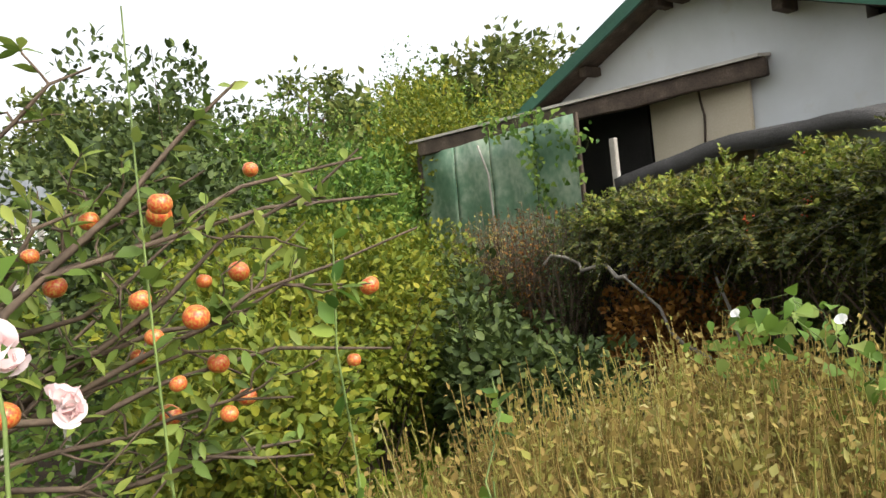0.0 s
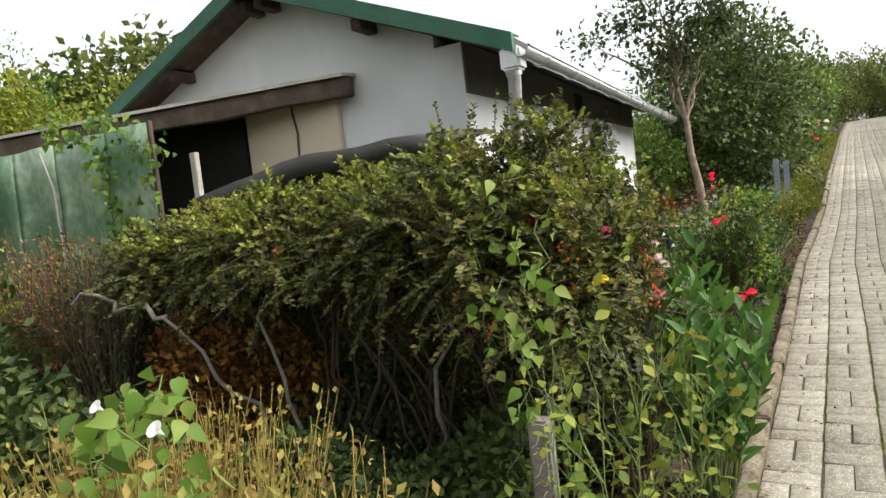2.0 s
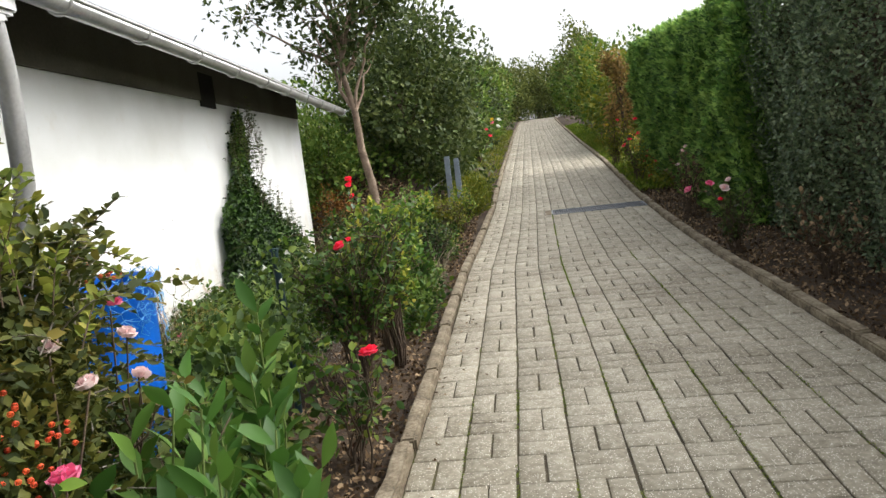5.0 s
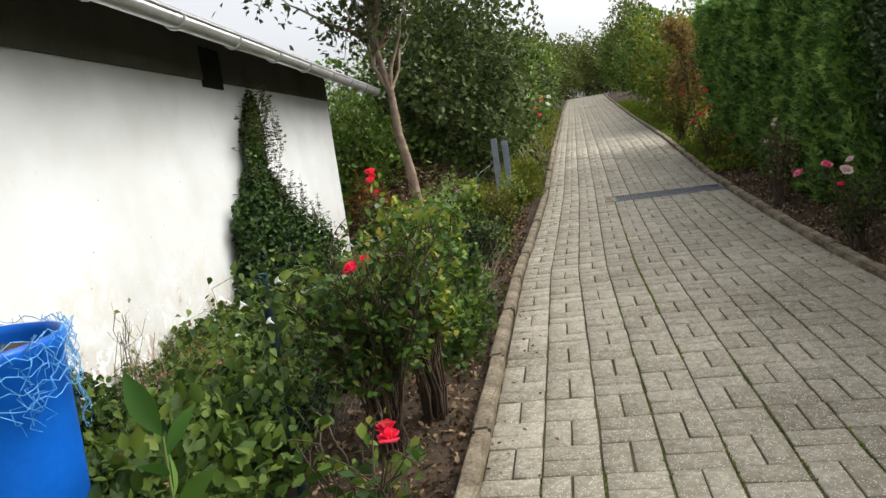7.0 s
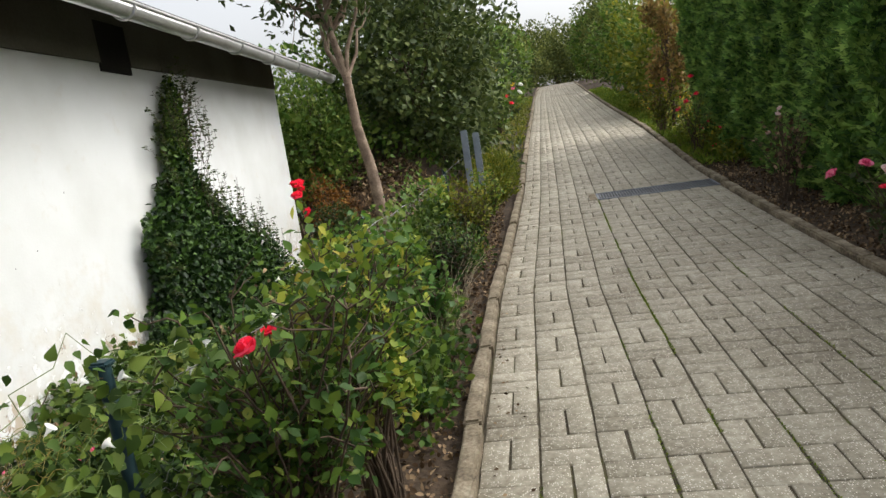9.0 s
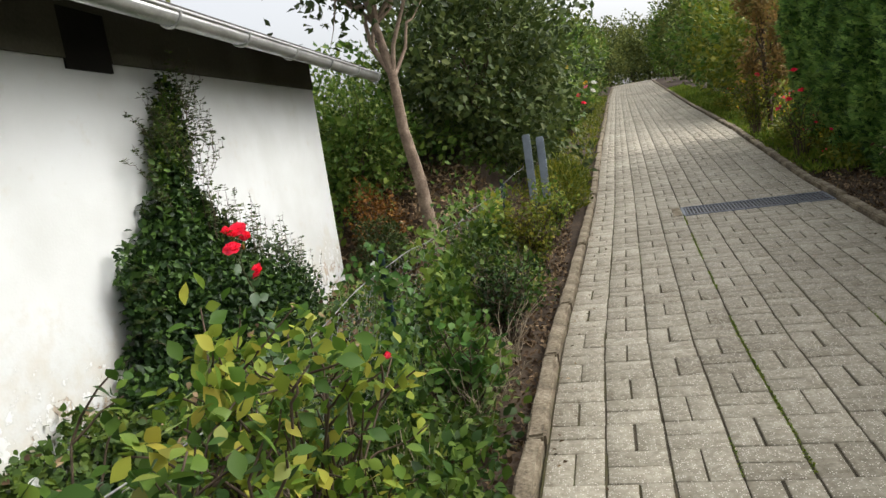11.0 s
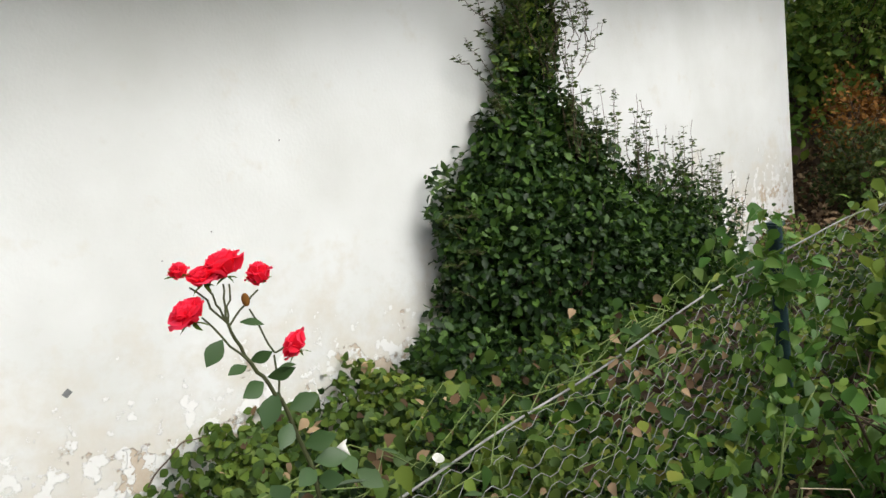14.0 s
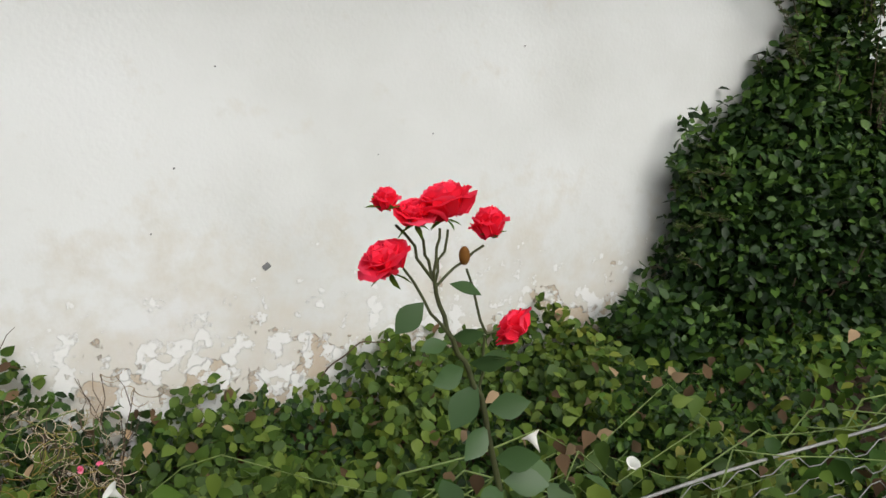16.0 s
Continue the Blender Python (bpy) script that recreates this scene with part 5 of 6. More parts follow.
off_path = lambda x, y: (x < left_edge(y) - .12)
carpet("garden_weeds", "rank green garden weeds on the slope", (-14, -1.0), (-7, 4.0), 26000, .10, "oval", L_MID, .45, off_path)
carpet("garden_weeds", "yellow-green grass and weeds below the hedge", (-4.4, -1.5), (1.0, 3.0), 12000, .08, "lance", L_GRASS, .5, off_path, 1.0)
carpet("garden_weeds", "dark weeds behind the withered stalks", (-3.4, -.5), (2.2, 3.6), 3000, .06, "oval", L_DARK, .3, off_path)
carpet("garden_weeds", "green undergrowth beyond the house", (-8, -1.1), (12.6, 26), 14000, .10, "oval", L_MID, .5, lambda x, y: (x < left_edge(y) - .12) & ~((x > -2.9) & (y < 16.2)))
carpet("leaf_litter", "dry brown leaf litter on the flower bed", (-.86, -.02), (2.6, 17), 14000, .034, "oval", M_LITTER, .02, off_path, 0, "leaf litter", .9)
right_bed = lambda x, y: x > left_edge(y) + WIDTH + .13
carpet("leaf_litter", "dry brown leaf litter under the clipped hedge", (2.5, 4.2), (2.5, 21), 24000, .036, "oval", M_LITTER, .02, right_bed, 0, "leaf litter", .9)
carpet("verge_grass", "bright grass verge along the upper path", (2.9, 4.6), (15.5, 40), 26000, .10, "lance", L_GRASS, .12, lambda x, y: (x > left_edge(y) + WIDTH + .12) & (x < left_edge(y) + WIDTH + 1.5), 1.2, "grass")
carpet("verge_grass", "yellow-green low verge plants beside the path", (-1.2, 1.2), (16, 42), 12000, .10, "lance", L_YELLOW, .3, lambda x, y: (x < left_edge(y) - .12) & (x > left_edge(y) - 1.3), .8, "grass")


def ground_cover():
    """Ivy-like cover between fence and wall, banked up against the plaster."""
    n = 37000
    y = rng.uniform(5.8, 9.6, n)
    x = wall_x(y) + .03 + rng.random(n) * (-.95 - wall_x(y) - .03)
    w = np.clip((-x - .95) / 1.2, 0, 1)
    top = .30 + .13 * w + .05 * np.sin(y * 4.1 + x * 3) + .05 * np.sin(y * 9.3) + .04 * np.sin(x * 8 + y) + .14 * np.exp(-((y - 8.75) / .28) ** 2) + .17 * np.exp(-((y - 7.05) / .3) ** 2) * (.4 + .6 * w)
    top = top + .05 * np.sin(x * 17 + 3 * np.sin(y * 13)) * np.sin(y * 15)
    z = top - .32 * rng.random(n) ** 1.6
    pts = np.stack([x, y, z], 1)
    # gaps, far end and fence side take darker leaves that paint in shade
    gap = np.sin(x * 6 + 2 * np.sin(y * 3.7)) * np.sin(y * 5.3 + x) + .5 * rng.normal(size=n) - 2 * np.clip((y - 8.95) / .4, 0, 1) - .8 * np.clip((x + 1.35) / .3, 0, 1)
    for sel, mt, size, text in ((gap > -.15, L_COVER, .042, "dense ivy-like ground cover along the white wall"), (gap <= -.15, L_IVY, .036, "creeping leaves coloured darker for the shade in the ground cover")):
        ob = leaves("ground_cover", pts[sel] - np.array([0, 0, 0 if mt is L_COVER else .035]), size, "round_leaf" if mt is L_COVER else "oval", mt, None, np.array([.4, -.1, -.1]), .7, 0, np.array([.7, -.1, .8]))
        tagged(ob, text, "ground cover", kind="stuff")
    ob = leaves("dead_leaf", pts[::60] + np.array([.01, 0, .02]), .045, "oval", M_LITTER, None, np.array([.4, -.1, -.2]), .6, 0, np.array([.7, -.1, .8]))
    tagged(ob, "scattered brown leaves on the ground cover", "dead leaves", kind="stuff")
    n = 9000
    y = rng.uniform(9.0, 12.9, n)
    x = wall_x(y) + .05 + rng.random(n) * (-.75 - wall_x(y) - .05)
    top = .34 + .12 * np.sin(y * 3) * np.cos(x * 5) + .25 * np.exp(-((x + .9) / .14) ** 2) * (.6 + .4 * np.sin(y * 2.1))
    z = ground_z(x, y) - .15 + top - .35 * rng.random(n) ** 1.5
    ob = leaves("ground_cover", np.stack([x, y, z], 1), .05, "oval", L_ROSE, None, np.array([.3, -.2, 0]), .7, 0, np.array([.5, -.3, .8]))
    tagged(ob, "mixed green weeds along the wire fence", "ground cover", kind="stuff")


ground_cover()


# ---- climber on the white wall ----
def build_climber():
    ob = thing("honeysuckle", "dense dark climbing honeysuckle against the white wall", "climber")
    parts = []
    for y, off, z, r, n in ((9.6, .10, .95, (.09, .2, .36), 1700), (9.88, .13, .72, (.15, .46, .55), 5600), (10.4, .2, .6, (.22, .62, .58), 7600), (11.1, .18, .5, (.18, .55, .42), 4600),
                            (11.6, .16, .35, (.15, .4, .35), 1800), (10.0, .10, 1.22, (.09, .32, .36), 2600), (10.35, .11, 1.2, (.09, .34, .3), 1900), (10.15, .08, 1.6, (.07, .22, .42), 1250),
                            (10.27, .07, 1.93, (.055, .14, .3), 420), (10.32, .07, 2.15, (.04, .1, .22), 90), (9.35, .2, .42, (.17, .3, .2), 1600)):
        parts.append(blob_points(n, (float(wall_x(y)) + off, y, z), r, .55, .28, y * 3))
    p = np.concatenate([a for a, _ in parts])
    o = np.concatenate([b for _, b in parts])
    k = p[:, 0] > wall_x(p[:, 1]) + .01
    p, o = p[k], o[k]
    leaves("foliage", p, .046, "oval", L_IVY, ob, o * .5, .7, -.1, o * .9 + np.array([.3, -.1, .5]))
    st = stems_from((-2.25, 9.95, float(ground_z(-2.25, 9.95)) - .03), p[rng.choice(len(p), 40, False)], .012, .003, .03)
    sh = []

    def shoot(y, z, dy, dz):
        a = np.array([float(wall_x(y)) + R.uniform(.06, .26), y, z])
        sh.append((curve_path(a, a + np.array([R.uniform(-.03, .05), dy, dz]), 0, .006, 9), .0022, .001))

    for _ in range(84):
        y = R.uniform(10.2, 12.0)
        shoot(y, float(np.interp(y, [10.1, 10.5, 11, 11.5, 11.9], [1.5, 1.2, .95, .75, .5])) - .1, R.uniform(-.05, .1), R.uniform(.2, .55))
    for _ in range(46):
        shoot(R.uniform(10.1, 10.5), R.uniform(1.6, 2.1), R.uniform(-.25, .3), R.uniform(.2, .45))
    for _ in range(26):
        shoot(R.uniform(9.85, 10.1), R.uniform(1.3, 2.0), -R.uniform(.05, .22), R.uniform(.08, .25))
    for _ in range(14):
        shoot(R.uniform(9.42, 9.6), R.uniform(.7, 1.25), -R.uniform(.06, .2), R.uniform(0, .14))
    tubes("branchwork", st + sh, M_TWIG, ob, "thin upright shoots")
    q, d = along(sh, 11, .1)
    q = np.repeat(q, 2, 0)
    way = rng.normal(size=q.shape) * np.array([1, 1, .1])
    way[1::2] = -way[::2]
    leaves("shoot_foliage", q, .03, "diamond", L_DARK, ob, unit(way), .12, .15)
    # upper leaves repeated in lighter green, painting in the light they catch
    k = p[:, 2] > 1.55 + .3 * rng.random(len(p))
    leaves("young_growth", p[k] + np.array([.02, -.01, .01]), .036, "oval", L_MID, ob, o[k] * .5, .8, .1, label="leaves near the top coloured lighter green, as if lit")


build_climber()


# ---- wire fence ----
FENCE = [(3.0, .80), (6.64, .97), (7.4, .88), (8.2, .86), (8.56, .90), (9.63, .98), (11.4, .98), (13.4, 1.08), (14.3, 1.25)]


def fence_top(y):
    return np.interp(y, [a for a, _ in FENCE], [b for _, b in FENCE])


def fence_x(y):
    return np.interp(y, [3.0, 6.0, 9.6, 13.4, 14.3], [-.66, -.86, -.85, -.66, -.44])


def build_fence():
    fence = thing("wire_fence", "sagging chicken-wire fence on green steel posts", "fence")
    ys = np.arange(6.6, 14.28, .12)
    line = np.stack([fence_x(ys), ys, fence_top(ys) + .008 * np.sin(ys * 7)], 1)
    tubes("top_wire", [(line, .003, .003)], M_WIRE, fence, "twisted galvanised top wire", 5)
    strands = []
    cell = .045
    for k in range(17):
        s = np.arange(6.7, 13.4, cell / 2)
        zig = np.where(np.arange(len(s)) % 4 < 2, 1, -1) * cell * .25 * (1 if k % 2 else -1)
        z = fence_top(s) - .02 - k * cell + zig
        x = fence_x(s) + .02 * np.sin(s * 3 + k * .3) + .01 * np.sin(s * 11)
        strands.append((np.stack([x, s, z], 1), .0012, .0012))
    for k in range(14):
        s = np.arange(2.75, 3.35, cell / 2)
        zig = np.where(np.arange(len(s)) % 4 < 2, 1, -1) * cell * .25 * (1 if k % 2 else -1)
        strands.append((np.stack([-.62 + .1 * np.sin(s * 5), s, .72 - k * cell + zig], 1), .0011, .0011))
    tubes("wire_mesh", strands, M_WIRE, fence, "rusty hexagonal wire netting", 3)
    for y, top, r in ((6.64, 1.08, .022), (9.63, 1.065, .022), (13.4, 1.13, .022)):
        x = float(fence_x(y))
        g = float(ground_z(x, y)) - .2
        post = tubes("post", [(np.array([(x, y, g), (x + .01, y, (g + top) / 2), (x, y, top)]), r, r)], M_POST, fence, "dark green steel post", 10)
        bm = bmesh.new()
        box(bm, (x - r - .004, y - r - .004, top - .005), (x + r + .004, y + r + .004, top + .012), .006)
        part("post_cap", bm, M_POST, post)
    for x, y, top in ((-.42, 14.29, 1.58), (-.27, 14.36, 1.53)):
        g = float(ground_z(x, y)) - .2
        bm = bmesh.new()
        box(bm, (x - .045, y - .03, g), (x + .045, y + .03, top), .01)
        part("gate_post", bm, M_GREYPOST, fence, "weathered blue-grey gate post")
    bm = bmesh.new()
    box(bm, (-.62, 2.93, -.4), (-.55, 3.0, .72), .01)
    part("wooden_post", bm, M_GREYTWIG, fence, "old grey wooden post")


build_fence()


def vine(name, label, places, n, size, material, group="", strands=3, flowers=0, loose=.05):
    """Trailing bindweed: thin stems with heart-shaped leaves, white trumpets."""
    ob = thing(name, label, "vine", group)
    st = []
    for a, b in zip(places[:-1], places[1:]):
        for k in range(strands):
            o = rng.normal(size=3) * loose
            st.append((curve_path(np.array(a) + o, np.array(b) + o, .03, .03, 6), .0018, .0011))
    tubes("branchwork", st, M_STEM, ob)
    p, d = along(st, max(2, n // len(st)), 0)
    p = p + rng.normal(size=p.shape) * loose * .6
    leaves("foliage", p, size, "fine_heart", material, ob, rng.normal(size=p.shape) * .4 + np.array([.3, -.3, -.3]), .4, -.2, np.array([.6, -.7, .5]))
    for _ in range(flowers):
        q = p[R.randrange(len(p))] + np.array([.05, -.05, .05])
        a = np.linspace(0, 2 * np.pi, 13)[:-1]
        v = [(0, 0, -.026)] + [(r * math.cos(t), r * math.sin(t), z) for r, z in ((.004, -.010), (.008, 0), (.016, .005)) for t in a]
        f = [(0, 0 + 1 + (i + 1) % 12, 1 + i) for i in range(12)]
        for k in range(2):
            for i in range(12):
                u, w = 1 + k * 12 + i, 1 + k * 12 + (i + 1) % 12
                f += [(u, w, w + 12), (u, w + 12, u + 12)]
        fl = hang("trumpet_flower", mesh_np("trumpet_flower", np.array(v), np.array(f)), P_WHITE, ob, "white trumpet flower", True)
        fl.matrix_basis = pose(*q, R.uniform(20, 70), R.uniform(-30, 30), R.uniform(0, 360))
    return ob


vine("bindweed", "bright green bindweed climbing over withered stalks", [(-.55, 1.55, .75), (-.75, 1.75, 1.02), (-1.0, 1.85, 1.06), (-1.35, 2.0, .98)], 120, .05, L_BRIGHT, flowers=2)
vine("bindweed", "bright green bindweed among withered stalks", [(-.35, 1.35, .9), (-.5, 1.5, 1.02), (-.62, 1.62, .8)], 40, .046, L_BRIGHT)
vine("bindweed", "bright green bindweed hanging over the hedge", [(-.85, 3.45, 1.5), (-.9, 3.35, 1.2), (-.75, 3.2, .95), (-.62, 3.05, .7), (-.6, 2.95, .4)], 60, .055, L_BRIGHT, strands=2)
vine("bindweed", "pale bindweed hanging beside the wooden post", [(-.62, 3.3, 1.35), (-.55, 3.12, 1.0), (-.5, 3.0, .65), (-.45, 2.95, .35)], 60, .055, L_BRIGHT, strands=2)
vine("bindweed", "bindweed with white flowers over the fence", [(-1.3, 6.2, .6), (-1.0, 6.5, .8), (-.86, 6.7, .98), (-.84, 7.1, .85), (-.8, 7.4, .6)], 260, .045, L_COVER, strands=5, flowers=5, loose=.07)
vine("bindweed", "bindweed climbing the green fence post", [(-.84, 9.62, 1.05), (-.8, 9.58, .85), (-.82, 9.55, .6), (-.78, 9.5, .35)], 230, .05, L_LAUREL, strands=5, flowers=1, loose=.045)
vine("bindweed", "yellowing bindweed along the sagging wire", [(-.85, 7.9, .85), (-.84, 8.4, .86), (-.85, 8.9, .90), (-.84, 9.4, .9)], 70, .045, L_COVER, strands=2, flowers=1, loose=.07)
vine("bindweed", "bindweed with white flowers along the wall cover", [(-1.6, 6.8, .6), (-1.5, 7.4, .56), (-1.4, 8.0, .55), (-1.3, 8.6, .55)], 120, .045, L_COVER, strands=3, flowers=4, loose=.08)
vine("bindweed", "green climber over the far fence", [(-.86, 10.0, .95), (-.85, 10.8, .95), (-.84, 11.8, 1.0), (-.85, 13.0, 1.05)], 320, .05, L_MID, strands=5, loose=.1)


vine("bindweed", "fresh bindweed with large leaves over the fence", [(-.92, 6.8, .82), (-1.0, 7.1, .8), (-1.1, 7.4, .72), (-1.2, 7.7, .62)], 64, .05, L_BRIGHT, strands=4, flowers=2, loose=.09)
vine("withered_vine", "withered bindweed hanging on the sagging wire", [(-.85, 7.7, .86), (-.84, 8.2, .78), (-.85, 8.7, .84), (-.85, 9.2, .88), (-.84, 9.6, .92)], 80, .04, L_ROSE, strands=2, loose=.06)
vine("withered_vine", "brown dead bindweed hanging on the wire", [(-.86, 7.9, .8), (-.84, 8.5, .7), (-.84, 9.0, .72), (-.84, 9.5, .75)], 110, .032, M_LITTER, strands=2, loose=.08)


# ---- roses and laurels in the bed ----
def rose_bush(name, label, base, height, spread, blooms, n=16, mat_leaf=L_ROSE, per=26, size=.05, group="", stem=M_TWIG, shape="fine_oval", start=.35):
    g = float(ground_z(base[0], base[1]))
    ob = thing(name, label, "rose bush", group)
    tips = [(base[0] + R.uniform(-spread, spread), base[1] + R.uniform(-spread, spread), g + height * R.uniform(.6, 1.0)) for _ in range(n)]
    st = stems_from((base[0], base[1], g - .03), tips, .007, .003, .02)
    tw = []
    for p, _, _ in st:
        for _k in range(5):
            i = R.randint(3 if start > .6 else 2, 5)
            b = p[i] + np.array([R.uniform(-.16, .16), R.uniform(-.16, .16), R.uniform(.02, .16)])
            tw.append((curve_path(p[i], b, 0, .01, 4), .0035, .0018))
    fl = []
    for at, s, pm in blooms:
        near = min((q for q, _, _ in st), key=lambda q: np.linalg.norm(q[-1] - np.array(at)))
        fl.append((curve_path(near[3], np.array(at) - np.array([0, 0, s * .2]), 0, .008, 5), .0035, .0025))
        bloom(ob, at, s, pm, (R.uniform(-10, 40), R.uniform(-25, 25)))
    tubes("branchwork", st + tw + fl, stem, ob, "thorny brown canes")
    p, d = along(st + tw, max(2, per // 6), start)
    leaves("foliage", p + rng.normal(size=p.shape) * .02, size, shape, mat_leaf, ob, d * .4, .8, 0)
    return ob


rose_bush("rose_bush", "leggy rose bush with brown canes and red blooms", (-.5, 6.96), 1.05, .34, [((-.49, 6.74, 1.05), .085, P_RED), ((-.44, 6.78, 1.08), .05, P_RED), ((-.31, 6.28, .51), .085, P_RED)], 64, L_ROSE, 44, .042, start=.62)
rose_bush("rose_bush", "rose bush with yellowing autumn leaves", (-.36, 7.35), 1.08, .19, [((-.30, 7.98, 1.0), .045, P_RED)], 42, L_AUTUMN, 60, .041, start=.64)
rose_bush("rose_bush", "small rose bush with a red bloom by the kerb", (-.3, 5.95), .62, .22, [((-.21, 5.98, .6), .085, P_RED)], 10)
rose_bush("rose_bush", "young rose with fresh green leaves", (-.42, 9.4), .5, .22, [], 10, L_LAUREL, 30, .06)
rose_bush("rose_bush", "low shrub in the flower bed by the path", (-.35, 10.5), .55, .25, [], 26, L_IVY, 60, .03)
rose_bush("rose_bush", "yellow-green shrub beside the gate posts", (-.3, 12.3), .6, .24, [], 30, L_YELLOW, 50, .04)
rose_bush("rose_bush", "yellow-green shrub beside the gate posts", (-.22, 13.4), .6, .24, [], 30, L_AUTUMN, 50, .04)
rose_bush("rose_bush", "pink-flowering rose climbing in the hedge", (-.55, 3.95), 1.0, .25, [((-.54, 3.77, 1.24), .075, P_PINK), ((-.40, 4.0, .93), .075, P_PINK), ((-.45, 4.1, 1.18), .06, P_PALE), ((-.42, 4.15, 1.08), .06, P_PALE)], 12)
rose_bush("rose_bush", "pink-flowering rose bush under the clipped hedge", (2.8, 9.95), .62, .24, [((2.32, 9.76, .92), .09, P_PINK), ((2.52, 9.75, .96), .09, P_PINK), ((2.66, 9.75, .90), .10, P_PALE), ((2.60, 9.7, .80), .06, P_RED), ((2.74, 9.85, .97), .08, P_PALE)], 14, L_DARK)
rose_bush("rose_bush", "withered rose bush under the clipped hedge", (3.05, 12.6), .9, .3, [((3.0, 12.6, 1.25), .07, P_PALE), ((3.1, 12.8, 1.3), .07, P_PALE), ((3.0, 12.9, 1.05), .07, P_PALE)], 18, M_LITTER, 12)
rose_bush("rose_bush", "withered rose canes under the clipped hedge", (3.1, 8.6), .6, .3, [], 16, M_LITTER, 12)
rose_bush("rose_bush", "withered rose canes under the clipped hedge", (3.15, 7.2), .5, .3, [], 14, M_LITTER, 10)
rose_bush("rose_bush", "red-flowering rose on the upper verge", (3.15, 16.6), 1.0, .35, [((3.0, 16.5, 1.5), .1, P_RED), ((3.2, 16.6, 1.6), .1, P_RED), ((2.95, 16.8, 1.4), .1, P_RED), ((3.25, 17.1, 1.9), .1, P_RED)], 18, L_AUTUMN, 20)
rose_bush("rose_bush", "yellowing rose bush on the upper verge", (3.2, 19.5), 1.1, .5, [((3.0, 19.2, 1.9), .1, P_YELLOW), ((3.3, 19.6, 2.0), .1, P_RED)], 26, L_YELLOW, 30, .07)
rose_bush("rose_bush", "mixed red, pink and white roses beside the path", (-.15, 23.5), 1.2, .5, [((.2, 23.2, 2.1), .14, P_RED), ((.1, 23.4, 2.3), .14, P_RED), ((.3, 23.8, 2.5), .14, P_PINK), ((.45, 24.2, 2.4), .16, P_WHITE), ((.5, 24.3, 2.6), .16, P_WHITE), ((.3, 24.6, 2.65), .14, P_YELLOW), ((-.1, 23.2, 3.0), .13, P_YELLOW)], 22, L_MID, 30, .08)
bush("broom_shrub", "low yellow-green broom beside the gate posts", (-.14, 15.3, .8), (.34, .55, .4), 4200, .07, "lance", L_YELLOW, M_STEM, 20, .7, .15, .9, 1.2, .005)


def laurel(name, label, base, shoots, height, spread, size=.13):
    """Glossy long leaves in whorls on upright stems."""
    ob = thing(name, label, "shrub")
    g = float(ground_z(base[0], base[1]))
    st, pts, outs = [], [], []
    for i in range(shoots):
        a = i * 2.4
        rr = spread * math.sqrt((i + .5) / shoots)
        tip = np.array([base[0] + rr * math.cos(a), base[1] + rr * math.sin(a), g + height * R.uniform(.72, 1.0) * (1 - .25 * rr / spread)])
        p = curve_path((base[0] + .25 * rr * math.cos(a), base[1] + .25 * rr * math.sin(a), g - .02), tip, 0, .008, 7)
        st.append((p, .006, .003))
        for k in range(18):
            s = .3 + .7 * k / 17
            q = p[0] + (p[-1] - p[0]) * s
            b = k * 2.4 + i
            pts.append(q)
            outs.append((math.cos(b) * .8, math.sin(b) * .8, .35 + .9 * s))
    tubes("branchwork", st, M_STEM, ob)
    leaves("foliage", np.array(pts), size, "fine_long", L_LAUREL, ob, np.array(outs), .12, 0, np.array([.1, -.1, 1.0]), vary=.2)


laurel("cherry_laurel", "young cherry laurel with glossy upright leaves", (-.27, 4.22), 30, 1.1, .3, .115)
laurel("cherry_laurel", "small cherry laurel with large glossy leaves", (-.44, 5.12), 4, 1.16, .09, .13)
laurel("cherry_laurel", "young cherry laurel shoot beside the blue barrel", (-.62, 4.98), 4, 1.12, .1, .13)
for i, (x, y, h) in enumerate(((-.32, 2.95, .85), (-.4, 3.2, .95), (-.22, 3.3, .8), (-.5, 2.8, .8), (-.28, 3.6, .7), (-.42, 3.45, .75), (-.55, 3.1, .9))):
    tall_weed("stalky_weed", "straggly yellow-green weed with bare forked stalks", (x, y), (x + R.uniform(-.14, .14), y + R.uniform(-.1, .1), h - .05), 16, .045, L_HEDGETOP, "fine_oval", (), .004, "weed", 11, "straggly weeds")
rose_bush("rose_bush", "dark rose bush with pale pink blooms beside the laurel", (-.7, 4.5), .95, .26, [((-.5, 4.45, 1.12), .06, P_PALE), ((-.45, 4.4, 1.02), .06, P_PALE), ((-.55, 4.5, 1.2), .05, P_PINK)], 30, L_DARK, 60, .045)
bush("garden_shrub", "dark leafy shrub behind the cherry laurel", (-.9, 4.75, .5), (.3, .4, .38), 2800, .045, "oval", L_DARK, nst=18, seed=6.0, stem_r=.008)
tall_weed("goldenrod", "small yellow goldenrod spray by the hedge", (-.52, 3.5), (-.53, 3.48, 1.02), 12, .04, L_MID, "lance", [((-.55 + .02 * k, 3.5 - .015 * k, 1.05 + .012 * k), .035, P_YELLOW) for k in range(5)], .004, "flower")
tall_weed("dead_stalk", "dead seed stalk in front of the white wall", (-1.32, 6.25), (-1.28, 6.2, 1.0), 20, .02, L_DRY, "diamond", (), .003, "weed", 7)
bush("weeds", "small green weeds in the flower bed", (-.5, 8.6, .3), (.3, .5, .25), 800, .05, "oval", L_COVER, M_STEM, 10, .8, .2, .3, 2.2, .004, "weed")
bush("weeds", "small green weeds behind the bin", (-.75, 5.7, .45), (.25, .5, .45), 1400, .055, "oval", L_COVER, M_STEM, 12, .8, .2, .3, 1.2, .004, "weed")


